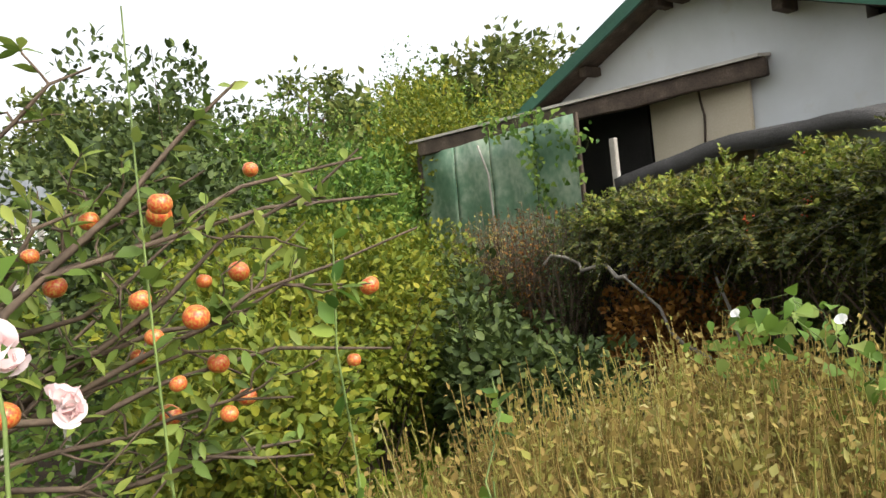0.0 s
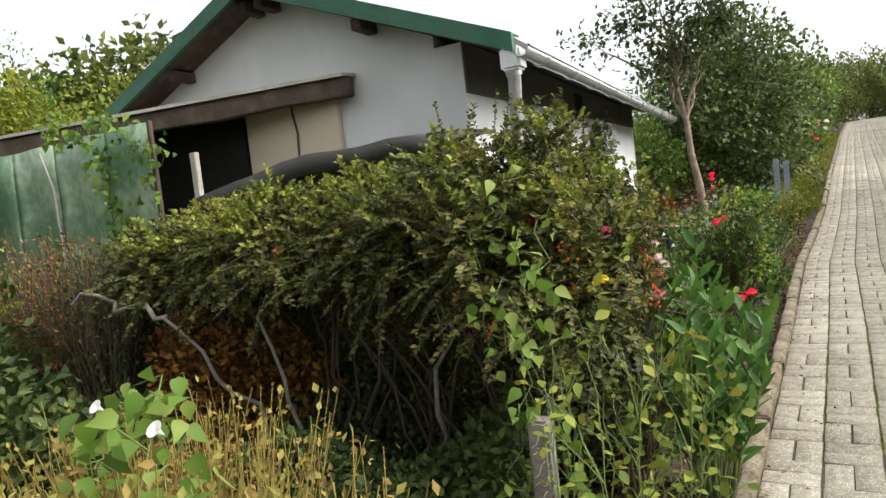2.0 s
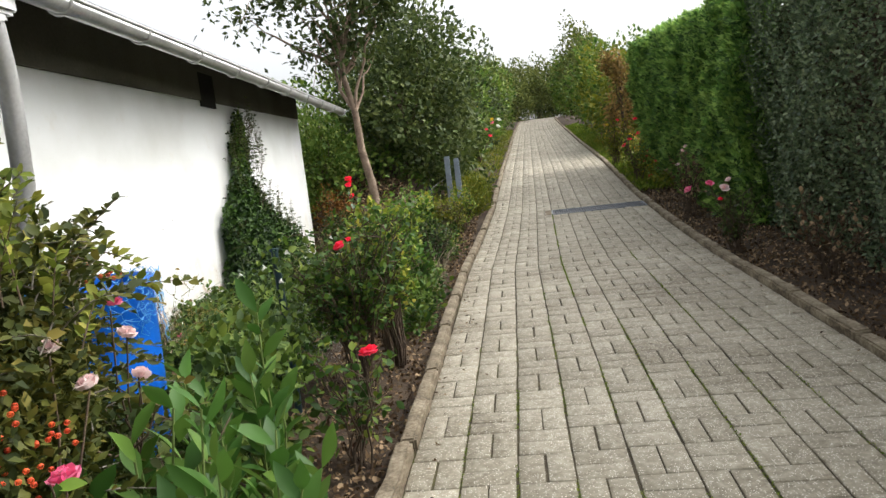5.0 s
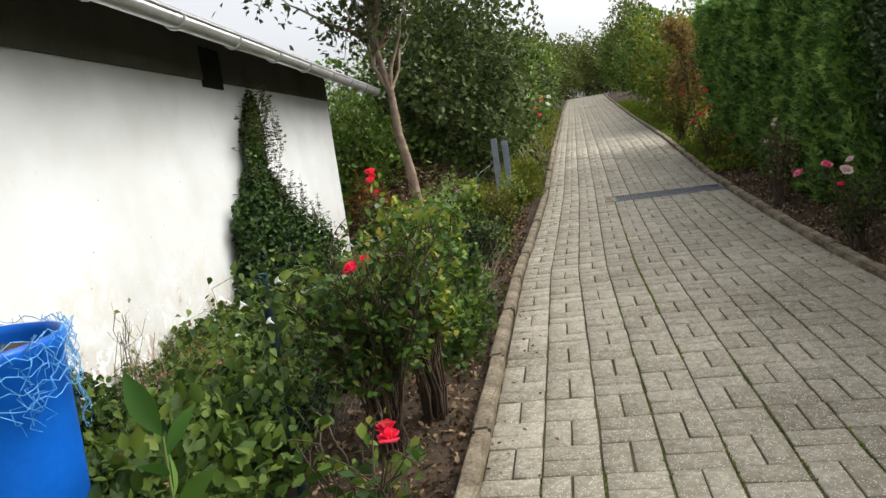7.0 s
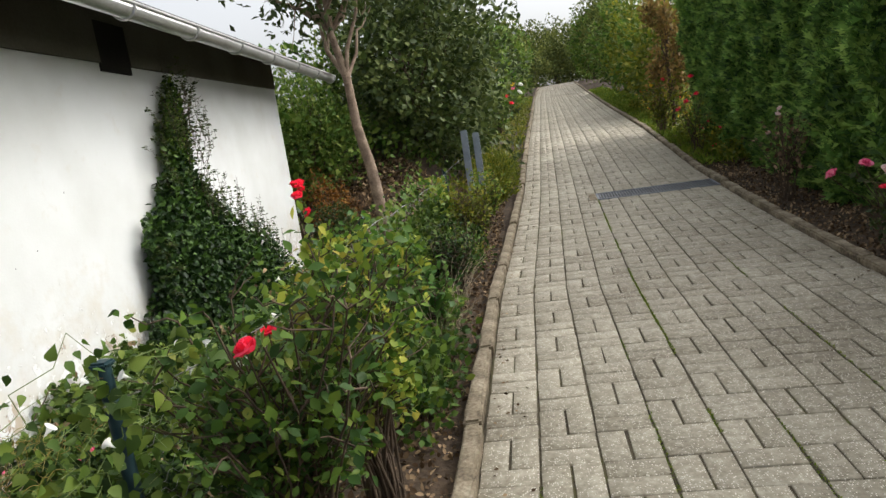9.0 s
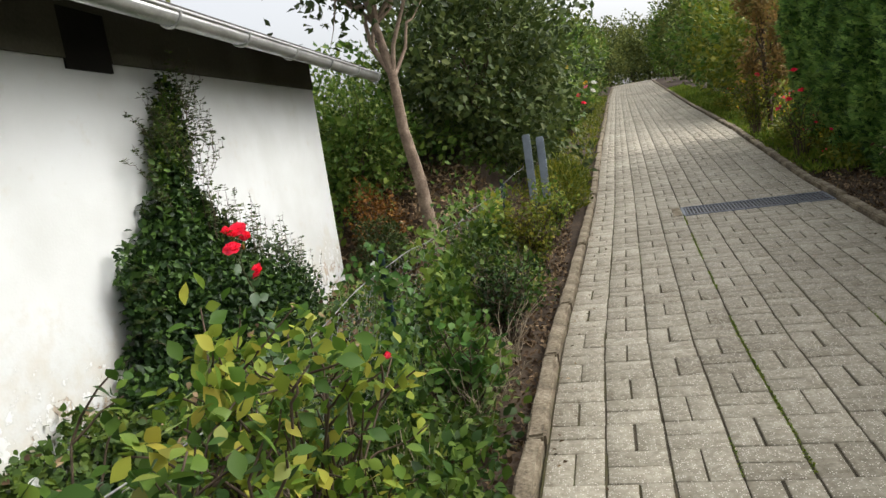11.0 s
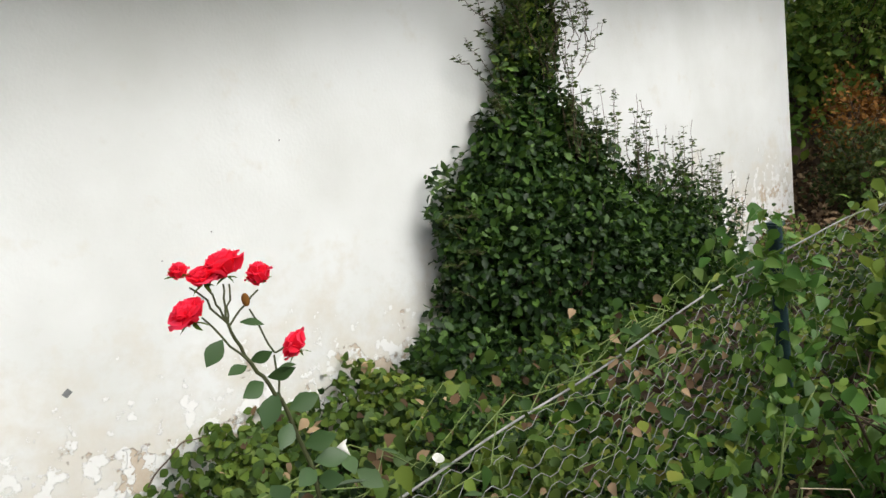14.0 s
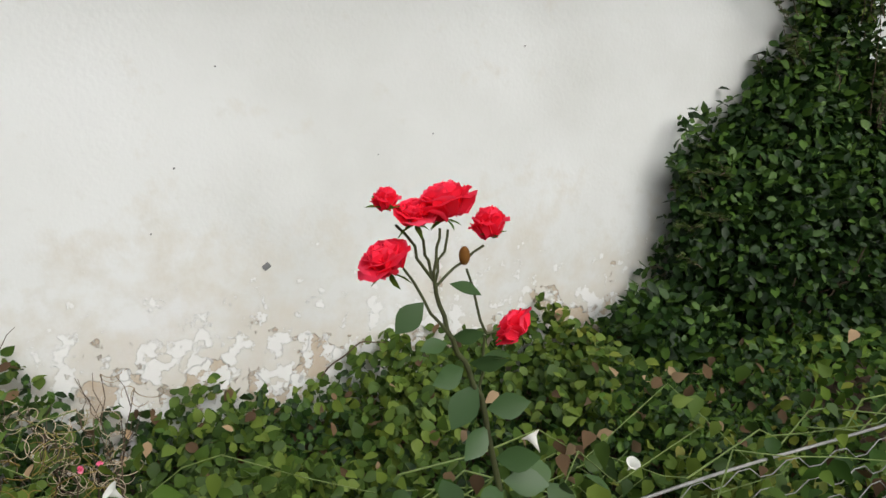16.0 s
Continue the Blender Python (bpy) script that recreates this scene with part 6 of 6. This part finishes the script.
for c, r, n, size, shape, mt, text in (((-.46, 9.75, .34), (.22, .3, .16), 420, .07, "fine_heart", L_BRIGHT, "fresh bright green weed by the fence post"),
                                       ((-.66, 10.35, .5), (.16, .5, .4), 1500, .055, "fine_oval", L_MID, "rank green weeds along the wire fence"),
                                       ((-.66, 11.3, .6), (.2, .6, .45), 1800, .055, "fine_oval", L_COVER, "rank green weeds along the wire fence"),
                                       ((-.64, 12.4, .65), (.18, .6, .45), 1500, .055, "fine_oval", L_AUTUMN, "yellowing weeds along the wire fence"),
                                       ((-.3, 11.3, .42), (.2, .4, .3), 1000, .04, "fine_oval", L_ROSE, "low dark weeds by the kerb"),
                                       ((-.4, 9.1, .26), (.28, .4, .2), 460, .05, "fine_oval", L_COVER, "sparse weeds on the leaf-strewn bed"),
                                       ((-.62, 8.9, .45), (.14, .5, .36), 900, .042, "fine_oval", L_ROSE, "trailing weeds at the foot of the fence"),
                                       ((-.3, 8.3, .3), (.18, .5, .26), 620, .05, "fine_oval", L_ROSE, "low weeds under the rose bush")):
    bush("weeds", text, c, r, n, size, shape, mt, M_STEM, 30, .85, .25, .3, c[1], .003, "weed")
for x, y in ((-.38, 9.25), (-.3, 9.6), (-.55, 9.9), (-.35, 11.0), (-.28, 10.1), (-.5, 8.4), (-.42, 12.0)):
    ob = thing("dead_stalk", "dry brown bent stalks on the flower bed", "stalks", "dry stalks")
    g = float(ground_z(x, y))
    tubes("branchwork", stems_from((x, y, g - .02), [(x + R.uniform(-.22, .22), y + R.uniform(-.25, .25), g + R.uniform(.1, .42)) for _ in range(22)], .003, .0014, .02), M_PALEPOD, ob, "", 4)


def near_rose():
    """The tall rose before the white wall: five red heads on forked thorny stems."""
    ob = thing("red_rose", "tall rose with a cluster of bright red blooms", "rose")
    x = -.65
    g = float(ground_z(x, 7.93))
    n4, n3, n2 = (x, 7.903, 1.237), (x, 7.873, 1.303), (x, 7.856, 1.363)
    def c(a, b, r0, r1, k=6):
        return (curve_path(a, b, 0, .0015, k), r0, r1)
    heads = {"bloom1": (x, 7.812, 1.440), "bloom2a": (x + .006, 7.836, 1.428), "bloom2": (x + .006, 7.866, 1.432), "bloom3": (x, 7.911, 1.407), "bloom4": (x + .01, 7.81, 1.388), "bloom5": (x, 7.943, 1.301)}
    st = [c((x - .03, 7.96, g - .05), (x, 7.927, 1.117), .005, .0034, 9), c((x, 7.927, 1.117), n4, .0034, .003), c(n4, n3, .003, .0026), c(n3, n2, .0026, .002),
          c(n2, (x, 7.818, 1.425), .0016, .0013), c(n2, (x, 7.84, 1.415), .0016, .0013), c(n2, (x, 7.862, 1.415), .0016, .0013), c(n2, (x, 7.87, 1.415), .0015, .0012),
          c((x, 7.858, 1.36), (x, 7.903, 1.395), .0015, .0012), c(n3, (x, 7.825, 1.378), .0017, .0013), c(n4, (x, 7.908, 1.304), .0017, .0014), c((x, 7.908, 1.304), (x, 7.889, 1.37), .0015, .0012), c((x, 7.908, 1.304), (x, 7.928, 1.308), .0015, .0013)]
    tubes("stem", st, M_ROSESTEM, ob, "thin dark thorny stems", 7)
    for k, s, tilt in (("bloom1", .028, (0, 5)), ("bloom2a", .042, (10, -15)), ("bloom2", .066, (8, 14)), ("bloom3", .040, (0, 15)), ("bloom4", .056, (10, 25)), ("bloom5", .052, (-30, 45))):
        small = k in ("bloom1", "bloom3")
        b = bloom(ob, heads[k], s, P_RED, tilt, "flower", True)
        if small:
            b.matrix_basis = b.matrix_basis @ Matrix.Diagonal((1, 1, 1.5, 1))
        h = np.array(heads[k]) - np.array([0, 0, s * .12])
        a = np.arange(5) * 2 * np.pi / 5
        leaves("sepal", np.repeat(h[None], 5, 0), .018, "lance", L_ROSE, ob, np.stack([np.cos(a), np.sin(a), np.full(5, .3 if small else -.4)], 1), .1)
    bd = new("bud", round_mesh("bud", 10, 8))
    bd.data.materials.append(L_RUST)
    bd.parent = ob
    bd.matrix_basis = pose(x, 7.885, 1.386, 0, 0, 0) @ Matrix.Diagonal((.011, .011, .02, 1))
    # large leaves near the top, many lower down
    big = [((x, 7.845, 1.345), (.1, -.9, -.75), .04), ((x, 7.87, 1.36), (.3, .6, -.1), .032), ((x, 7.872, 1.305), (.3, .7, .1), .032), ((x, 7.868, 1.30), (.3, -.9, .05), .03), ((x, 7.89, 1.275), (.5, .8, 0), .04),
           ((x, 7.885, 1.27), (.4, -.8, -.1), .04), ((x, 7.9, 1.25), (.2, -.8, -.9), .052), ((x, 7.91, 1.22), (.4, .9, .2), .045), ((x, 7.905, 1.28), (.4, .8, .1), .028), ((x, 7.91, 1.2), (.6, -.6, -.5), .042),
           ((x, 7.92, 1.16), (.5, .9, .1), .048), ((x, 7.93, 1.13), (.4, .9, -.1), .05), ((x, 7.93, 1.12), (.6, -.8, .0), .045), ((x, 7.93, 1.1), (.8, .3, .2), .045), ((x, 7.93, 1.08), (.5, .9, .2), .07), ((x, 7.93, 1.06), (.5, -.9, .1), .07)]
    for p, d, s in big:
        leaves("leaf", np.array([p]), s, "fine_oval", L_DARKROSE, ob, np.array([d]), .05, 0, np.array([.7, -.2, .6]), vary=0)
    a = np.array([[x + R.uniform(-.12, .12), 7.95 + R.uniform(-.15, .18), R.uniform(.5, 1.08)] for _ in range(110)])
    leaves("foliage", a, .045, "fine_oval", L_DARKROSE, ob, np.stack([rng.normal(size=110) * .7, rng.normal(size=110) * .7, np.zeros(110)], 1), .3, 0)


L_DARKROSE = foliage("dark_rose_leaf", [(0.15, (0.02, 0.05, 0.017)), (0.5, (0.036, 0.078, 0.024)), (0.85, (0.06, 0.11, 0.034))], 0.4, 0.22, 0.4)
near_rose()


# ---- blue barrel with its net ----
def build_barrel():
    cx, cy, top = -1.42, 5.66, 1.12
    g = float(ground_z(cx, cy)) - .02
    ob = thing("barrel", "bright blue plastic barrel draped with light blue netting", "barrel")
    h = top - g
    prof = [(.24, 0), (.255, .02), (.27, h * .3), (.285, h * .65), (.295, h - .06), (.305, h - .05), (.31, h - .02), (.308, h), (.295, h), (.288, h - .03), (.27, h * .6), (.24, .04), (.0, .03)]
    n = 40
    v = np.array([(cx + r * math.cos(t), cy + r * math.sin(t), g + z) for r, z in prof for t in np.arange(n) * 2 * np.pi / n])
    i = (np.arange(len(prof) - 1)[:, None] * n + np.arange(n)[None])
    j = (np.arange(len(prof) - 1)[:, None] * n + (np.arange(n)[None] + 1) % n)
    f = np.stack([i, j, j + n, i + n], -1).reshape(-1, 4)
    hang("body", mesh_np("body", v, f), M_PLASTICBLUE, ob, "", True)
    bm = bmesh.new()
    bmesh.ops.create_circle(bm, cap_ends=True, segments=32, radius=.284, matrix=Matrix.Translation((cx, cy, top - .06)))
    part("contents", bm, M_SOIL, ob, "dark soil inside the barrel")
    st = []
    for k in range(90):
        a0 = R.uniform(0, 6.28)
        s = np.linspace(0, 1, 12)
        drop = R.uniform(.12, .34)
        ang = a0 + s * R.uniform(-.8, .8) + .05 * np.sin(s * 25 + k)
        r = .318 + .012 * np.sin(s * 18 + k) + .01 * rng.random(12)
        z = top + .015 - drop * s + .012 * np.sin(s * 30 + k)
        st.append((np.stack([cx + r * np.cos(ang), cy + r * np.sin(ang), z], 1), .0014, .0012))
    for k in range(5):
        ang = np.linspace(0, 6.3, 60)
        st.append((np.stack([cx + .316 * np.cos(ang), cy + .316 * np.sin(ang), top + .012 - k * .045 + .012 * np.sin(ang * 17 + k)], 1), .0016, .0016))
    tubes("net", st, M_NETBLUE, ob, "tangled light blue netting", 4)


build_barrel()


# ---- neighbouring garden, far off ----
def far_house(at, size, wall_h, roof_h, label):
    x, y = at
    g = float(ground_z(x, y))
    ob = thing("far_house", label, "house")
    w, l = size
    bm = bmesh.new()
    box(bm, (x - w / 2, y - l / 2, g - .5), (x + w / 2, y + l / 2, g + wall_h))
    part("wall", bm, M_PLASTER, ob)
    bm = bmesh.new()
    prism(bm, [(y - l / 2 - .3, g + wall_h + .004), (y, g + wall_h + roof_h), (y + l / 2 + .3, g + wall_h + .004)], x - w / 2 - .3, x + w / 2 + .3, "x")
    part("roof", bm, M_GREYROOF, ob, "grey tiled roof")
    for k in (-1, 1):
        bm = bmesh.new()
        box(bm, (x + w / 2, y + k * l * .22 - .5, g + .9), (x + w / 2 + .04, y + k * l * .22 + .5, g + 2.1), .01)
        part("window", bm, M_BLACK, ob)


M_GREYROOF = surface("grey_roof_tiles", [(0.3, (0.11, 0.12, 0.13)), (0.7, (0.2, 0.21, 0.22))], 0.7, 2, 30, 0.4)
far_house((-26, 0.3), (6, 5), 3.6, 1.9, "distant house with a grey tiled roof")
ob = thing("trellis", "weathered white wooden trellis frame in the garden", "trellis")
for a, b in (((-7.9, -.1, -.7), (-7.84, -.04, 1.95)), ((-7.9, .45, -.7), (-7.84, .51, 1.9)), ((-7.9, -.6, 1.88), (-7.84, .6, 1.96)), ((-7.9, -.6, 1.3), (-7.84, .6, 1.36))):
    bm = bmesh.new()
    box(bm, a, b, .008)
    part("bar", bm, M_PALEWOOD, ob)

vine("ivy", "ivy trailing down the green plastic sheeting", [(-5.9, 4.76, 2.5), (-5.4, 4.78, 2.45), (-5.2, 4.8, 2.1), (-5.15, 4.8, 1.7), (-5.0, 4.8, 1.3)], 220, .07, L_MID, strands=4, loose=.08)
vine("ivy", "ivy trailing from the lean-to beam", [(-5.4, 4.84, 2.42), (-4.9, 4.84, 2.38), (-4.7, 4.84, 2.1), (-4.65, 4.84, 1.8)], 120, .07, L_MID, strands=4, loose=.08)

carpet("flower_bed", "yellow-green flower bed beside the upper path", (2.9, 4.5), (15.2, 27), 9000, .07, "oval", L_YELLOW, .5, lambda x, y: (x > left_edge(y) + WIDTH + .35) & (x < left_edge(y) + WIDTH + 1.3), .3)

carpet("leaf_litter", "brown leaf litter on the bank behind the house", (-3.0, -.9), (12.6, 16.2), 6000, .07, "oval", M_LITTER, .05, None, 0, "leaf litter", .9)
bush("path_shrub", "shrubs closing the view at the top of the path", (6.2, 77, float(rise(77)) + 2.6), (3.2, 2.0, 3.2), 5200, .3, "diamond", L_FAR, nst=10, seed=3.3, stem_r=.04)

vine("bindweed", "bindweed wound round the green fence post", [(-.84, 6.62, 1.04), (-.80, 6.58, .85), (-.80, 6.55, .6), (-.76, 6.5, .35)], 150, .05, L_COVER, strands=5, flowers=1, loose=.06)
# dark leaf colour paints the shade below the overhanging hedge
carpet("garden_weeds", "creeping growth coloured dark for the shade under the hedge", (-3.6, -.75), (3.0, 4.6), 17000, .045, "oval", L_DARK, .75, off_path)


def dry_tangle():
    ob = thing("dry_tendrils", "tangle of dry pale tendrils over the ground cover", "tendrils")
    st = []
    for k in range(70):
        c = np.array([R.uniform(-1.75, -1.3), R.uniform(6.85, 7.35), R.uniform(.5, .68)])
        s = np.linspace(0, R.uniform(2.5, 6), 14)
        r = R.uniform(.02, .06)
        a = R.uniform(0, 6.28)
        st.append((c + np.stack([r * np.cos(s + a) * .6, r * np.sin(s + a), .035 * s * R.uniform(-.3, 1) + .3 * r * np.sin(2 * s)], 1), .0014, .0009))
    tubes("branchwork", st, L_DRY, ob, "", 4)
    for at in ((-1.45, 7.2, .56), (-1.42, 7.25, .58)):
        bloom(ob, at, .022, P_PINK, (30, 20))


dry_tangle()

bush("garden_shrub", "dark shrub between the hedge and the low shed", (-1.55, 4.85, .55), (.5, .35, .7), 4200, .045, "oval", L_DARK, nst=18, seed=8.0, stem_r=.008)


def path_moss():
    """Moss in two long joints and dead leaves swept to the kerbs."""
    pts = []
    for k, y0, y1, n in ((4, 7.8, 14.4, 2600), (3, 5.0, 9.0, 700), (7, 6.0, 10.5, 700), (1, 3.5, 7.5, 500), (2, 2.5, 7.0, 900), (4, 2.5, 7.0, 900), (5, 3.0, 8.0, 900), (6, 3.0, 7.5, 900), (8, 3.0, 8.0, 700)):
        y = y0 + (y1 - y0) * rng.random(n)
        keep = np.sin(y * 2.3 + k) + np.sin(y * 5.1) + .5 > 0
        y = y[keep]
        pts.append(np.stack([left_edge(y) + k * WIDTH / 10 + rng.normal(size=len(y)) * .004, y, rise(y) - .004 + .004 * rng.random(len(y))], 1))
    ob = leaves("moss", np.concatenate(pts), .011, "diamond", L_GRASS, None, None, .8, .4)
    tagged(ob, "bright moss growing in the long paving joints", "moss", kind="stuff")
    n = 420
    y = rng.uniform(2, 16, n)
    u = np.where(rng.random(n) < .6, np.abs(rng.normal(size=n)) * .12 + .01, WIDTH - .01 - np.abs(rng.normal(size=n)) * .15)
    ob = leaves("path_litter", np.stack([left_edge(y) + u, y, rise(y) + .004], 1), .022, "diamond", M_LITTER, None, rng.normal(size=(n, 3)) * np.array([1, 1, 0]), .1, .05)
    tagged(ob, "small dead leaves along the edges of the path", "leaf litter", kind="stuff")
    n = 420
    y = rng.uniform(15.4, 25, n)
    x = left_edge(y) + WIDTH + rng.uniform(.3, 1.2, n)
    q = np.stack([x, y, ground_z(x, y) + rng.uniform(.25, .65, n)], 1)
    ob = leaves("bed_flowers", q[:260], .05, "oval", P_YELLOW, None, None, .8, .3)
    tagged(ob, "small yellow flowers in the bed along the upper path", "flowers", kind="stuff")
    ob = leaves("bed_flowers", q[260:340], .05, "oval", P_RED, None, None, .8, .3)
    tagged(ob, "small red flowers in the bed along the upper path", "flowers", kind="stuff")


path_moss()


def wall_marks():
    """A chipped flake and specks on the plaster, and a dry runner arching before it."""
    house = bpy.data.objects["house"]
    for y, z, s in ((7.80, .85, .026), (7.55, 1.20, .007), (7.46, 1.0, .006), (8.4, 1.26, .006), (8.2, 1.2, .005), (7.7, 1.5, .006), (8.75, 1.55, .006)):
        bm = bmesh.new()
        box(bm, (WX - .002, y - s * .5, z - s * .4), (WX + .004, y + s * .5, z + s * .4), .001, Matrix.Translation((0, y, z)) @ Matrix.Rotation(.6, 4, "X") @ Matrix.Translation((0, -y, -z)))
        part("plaster_chip", bm, M_CHIP, house, "dark chip in the plaster")
    ob = thing("dry_runner", "dry arching runner stem before the white wall", "stem")
    tubes("runner", [(np.array([(-2.25 + .02 * math.sin(5 * u), 7.95 + .3 * u, .40 + .16 * math.sin(math.pi * (.1 + .75 * u)) + .006 * math.sin(17 * u)) for u in np.linspace(0, 1, 14)]), .0035, .002)], M_TWIG, ob, "", 6)


M_CHIP = surface("bare_mortar", [(0.3, (0.10, 0.105, 0.105)), (0.7, (0.2, 0.2, 0.2))], 0.9)
wall_marks()


def set_askew():
    """Turns the long walls and eaves of the house away from the path's line."""
    for ob in bpy.data.objects["house"].children_recursive:
        n = len(ob.data.vertices)
        co = np.empty(n * 3, np.float32)
        ob.data.vertices.foreach_get("co", co)
        co = co.reshape(-1, 3)
        co[:, 0] -= ASKEW * (co[:, 1] - WY0)
        ob.data.vertices.foreach_set("co", co.ravel())
        ob.data.update()


set_askew()


def seeded_willowherb(label, base, high, stalks, curls, flowers):
    """A weed gone to seed: bare dark stalks with pale split pods curling off them."""
    ob = thing("seeded_willowherb", label, "weed", "seeded weeds")
    g = float(ground_z(*base))
    st, pods = [], []
    for _ in range(stalks):
        a = np.array([base[0] + R.uniform(-.05, .05), base[1] + R.uniform(-.06, .06), g - .02])
        b = np.array([base[0] + R.uniform(-.08, .08), base[1] + R.uniform(-.13, .13), high - R.uniform(0, .16)])
        main = curve_path(a, b, 0, .012, 9)
        st.append((main, .003, .0012))
        for _ in range(3):
            i = R.randint(4, 7)
            st.append((curve_path(main[i], main[i] + np.array([R.uniform(-.05, .05), R.uniform(-.07, .07), R.uniform(.08, .16)]), 0, .006, 4), .0016, .0008))
        for _ in range(curls):
            o, r, turn, side = main[R.randint(4, 8)], R.uniform(.018, .04), R.uniform(0, 6.28), R.uniform(-1, 1)
            u = np.linspace(0, R.uniform(2.5, 4.6), 10)
            pods.append((np.stack([o[0] + r * side * np.sin(u), o[1] + r * (np.cos(u + turn) - math.cos(turn)), o[2] + r * (np.sin(u + turn) - math.sin(turn))], 1), .0016, .001))
    tubes("branchwork", st, M_TWIG, ob, "", 5)
    if pods:
        tubes("curled_pod", pods, M_PALEPOD, ob, "pale curled seed pods", 4)["kind"] = "stuff"
    for y, z in flowers:
        bloom(ob, (base[0] + .06, y, z), .022, P_PINK, (40, 50))


seeded_willowherb("dry weed with curled pale pods and two pink flowers", (-1.92, 7.27), .70, 5, 7, [(7.25, .49), (7.3, .495)])
seeded_willowherb("dry weed with curled pale pods by the wall", (-1.9, 7.14), .64, 4, 6, [])
seeded_willowherb("bare dark weed stalks standing before the white wall", (-1.84, 6.98), .97, 6, 0, [])

# ---- pavers last ----
build_path()
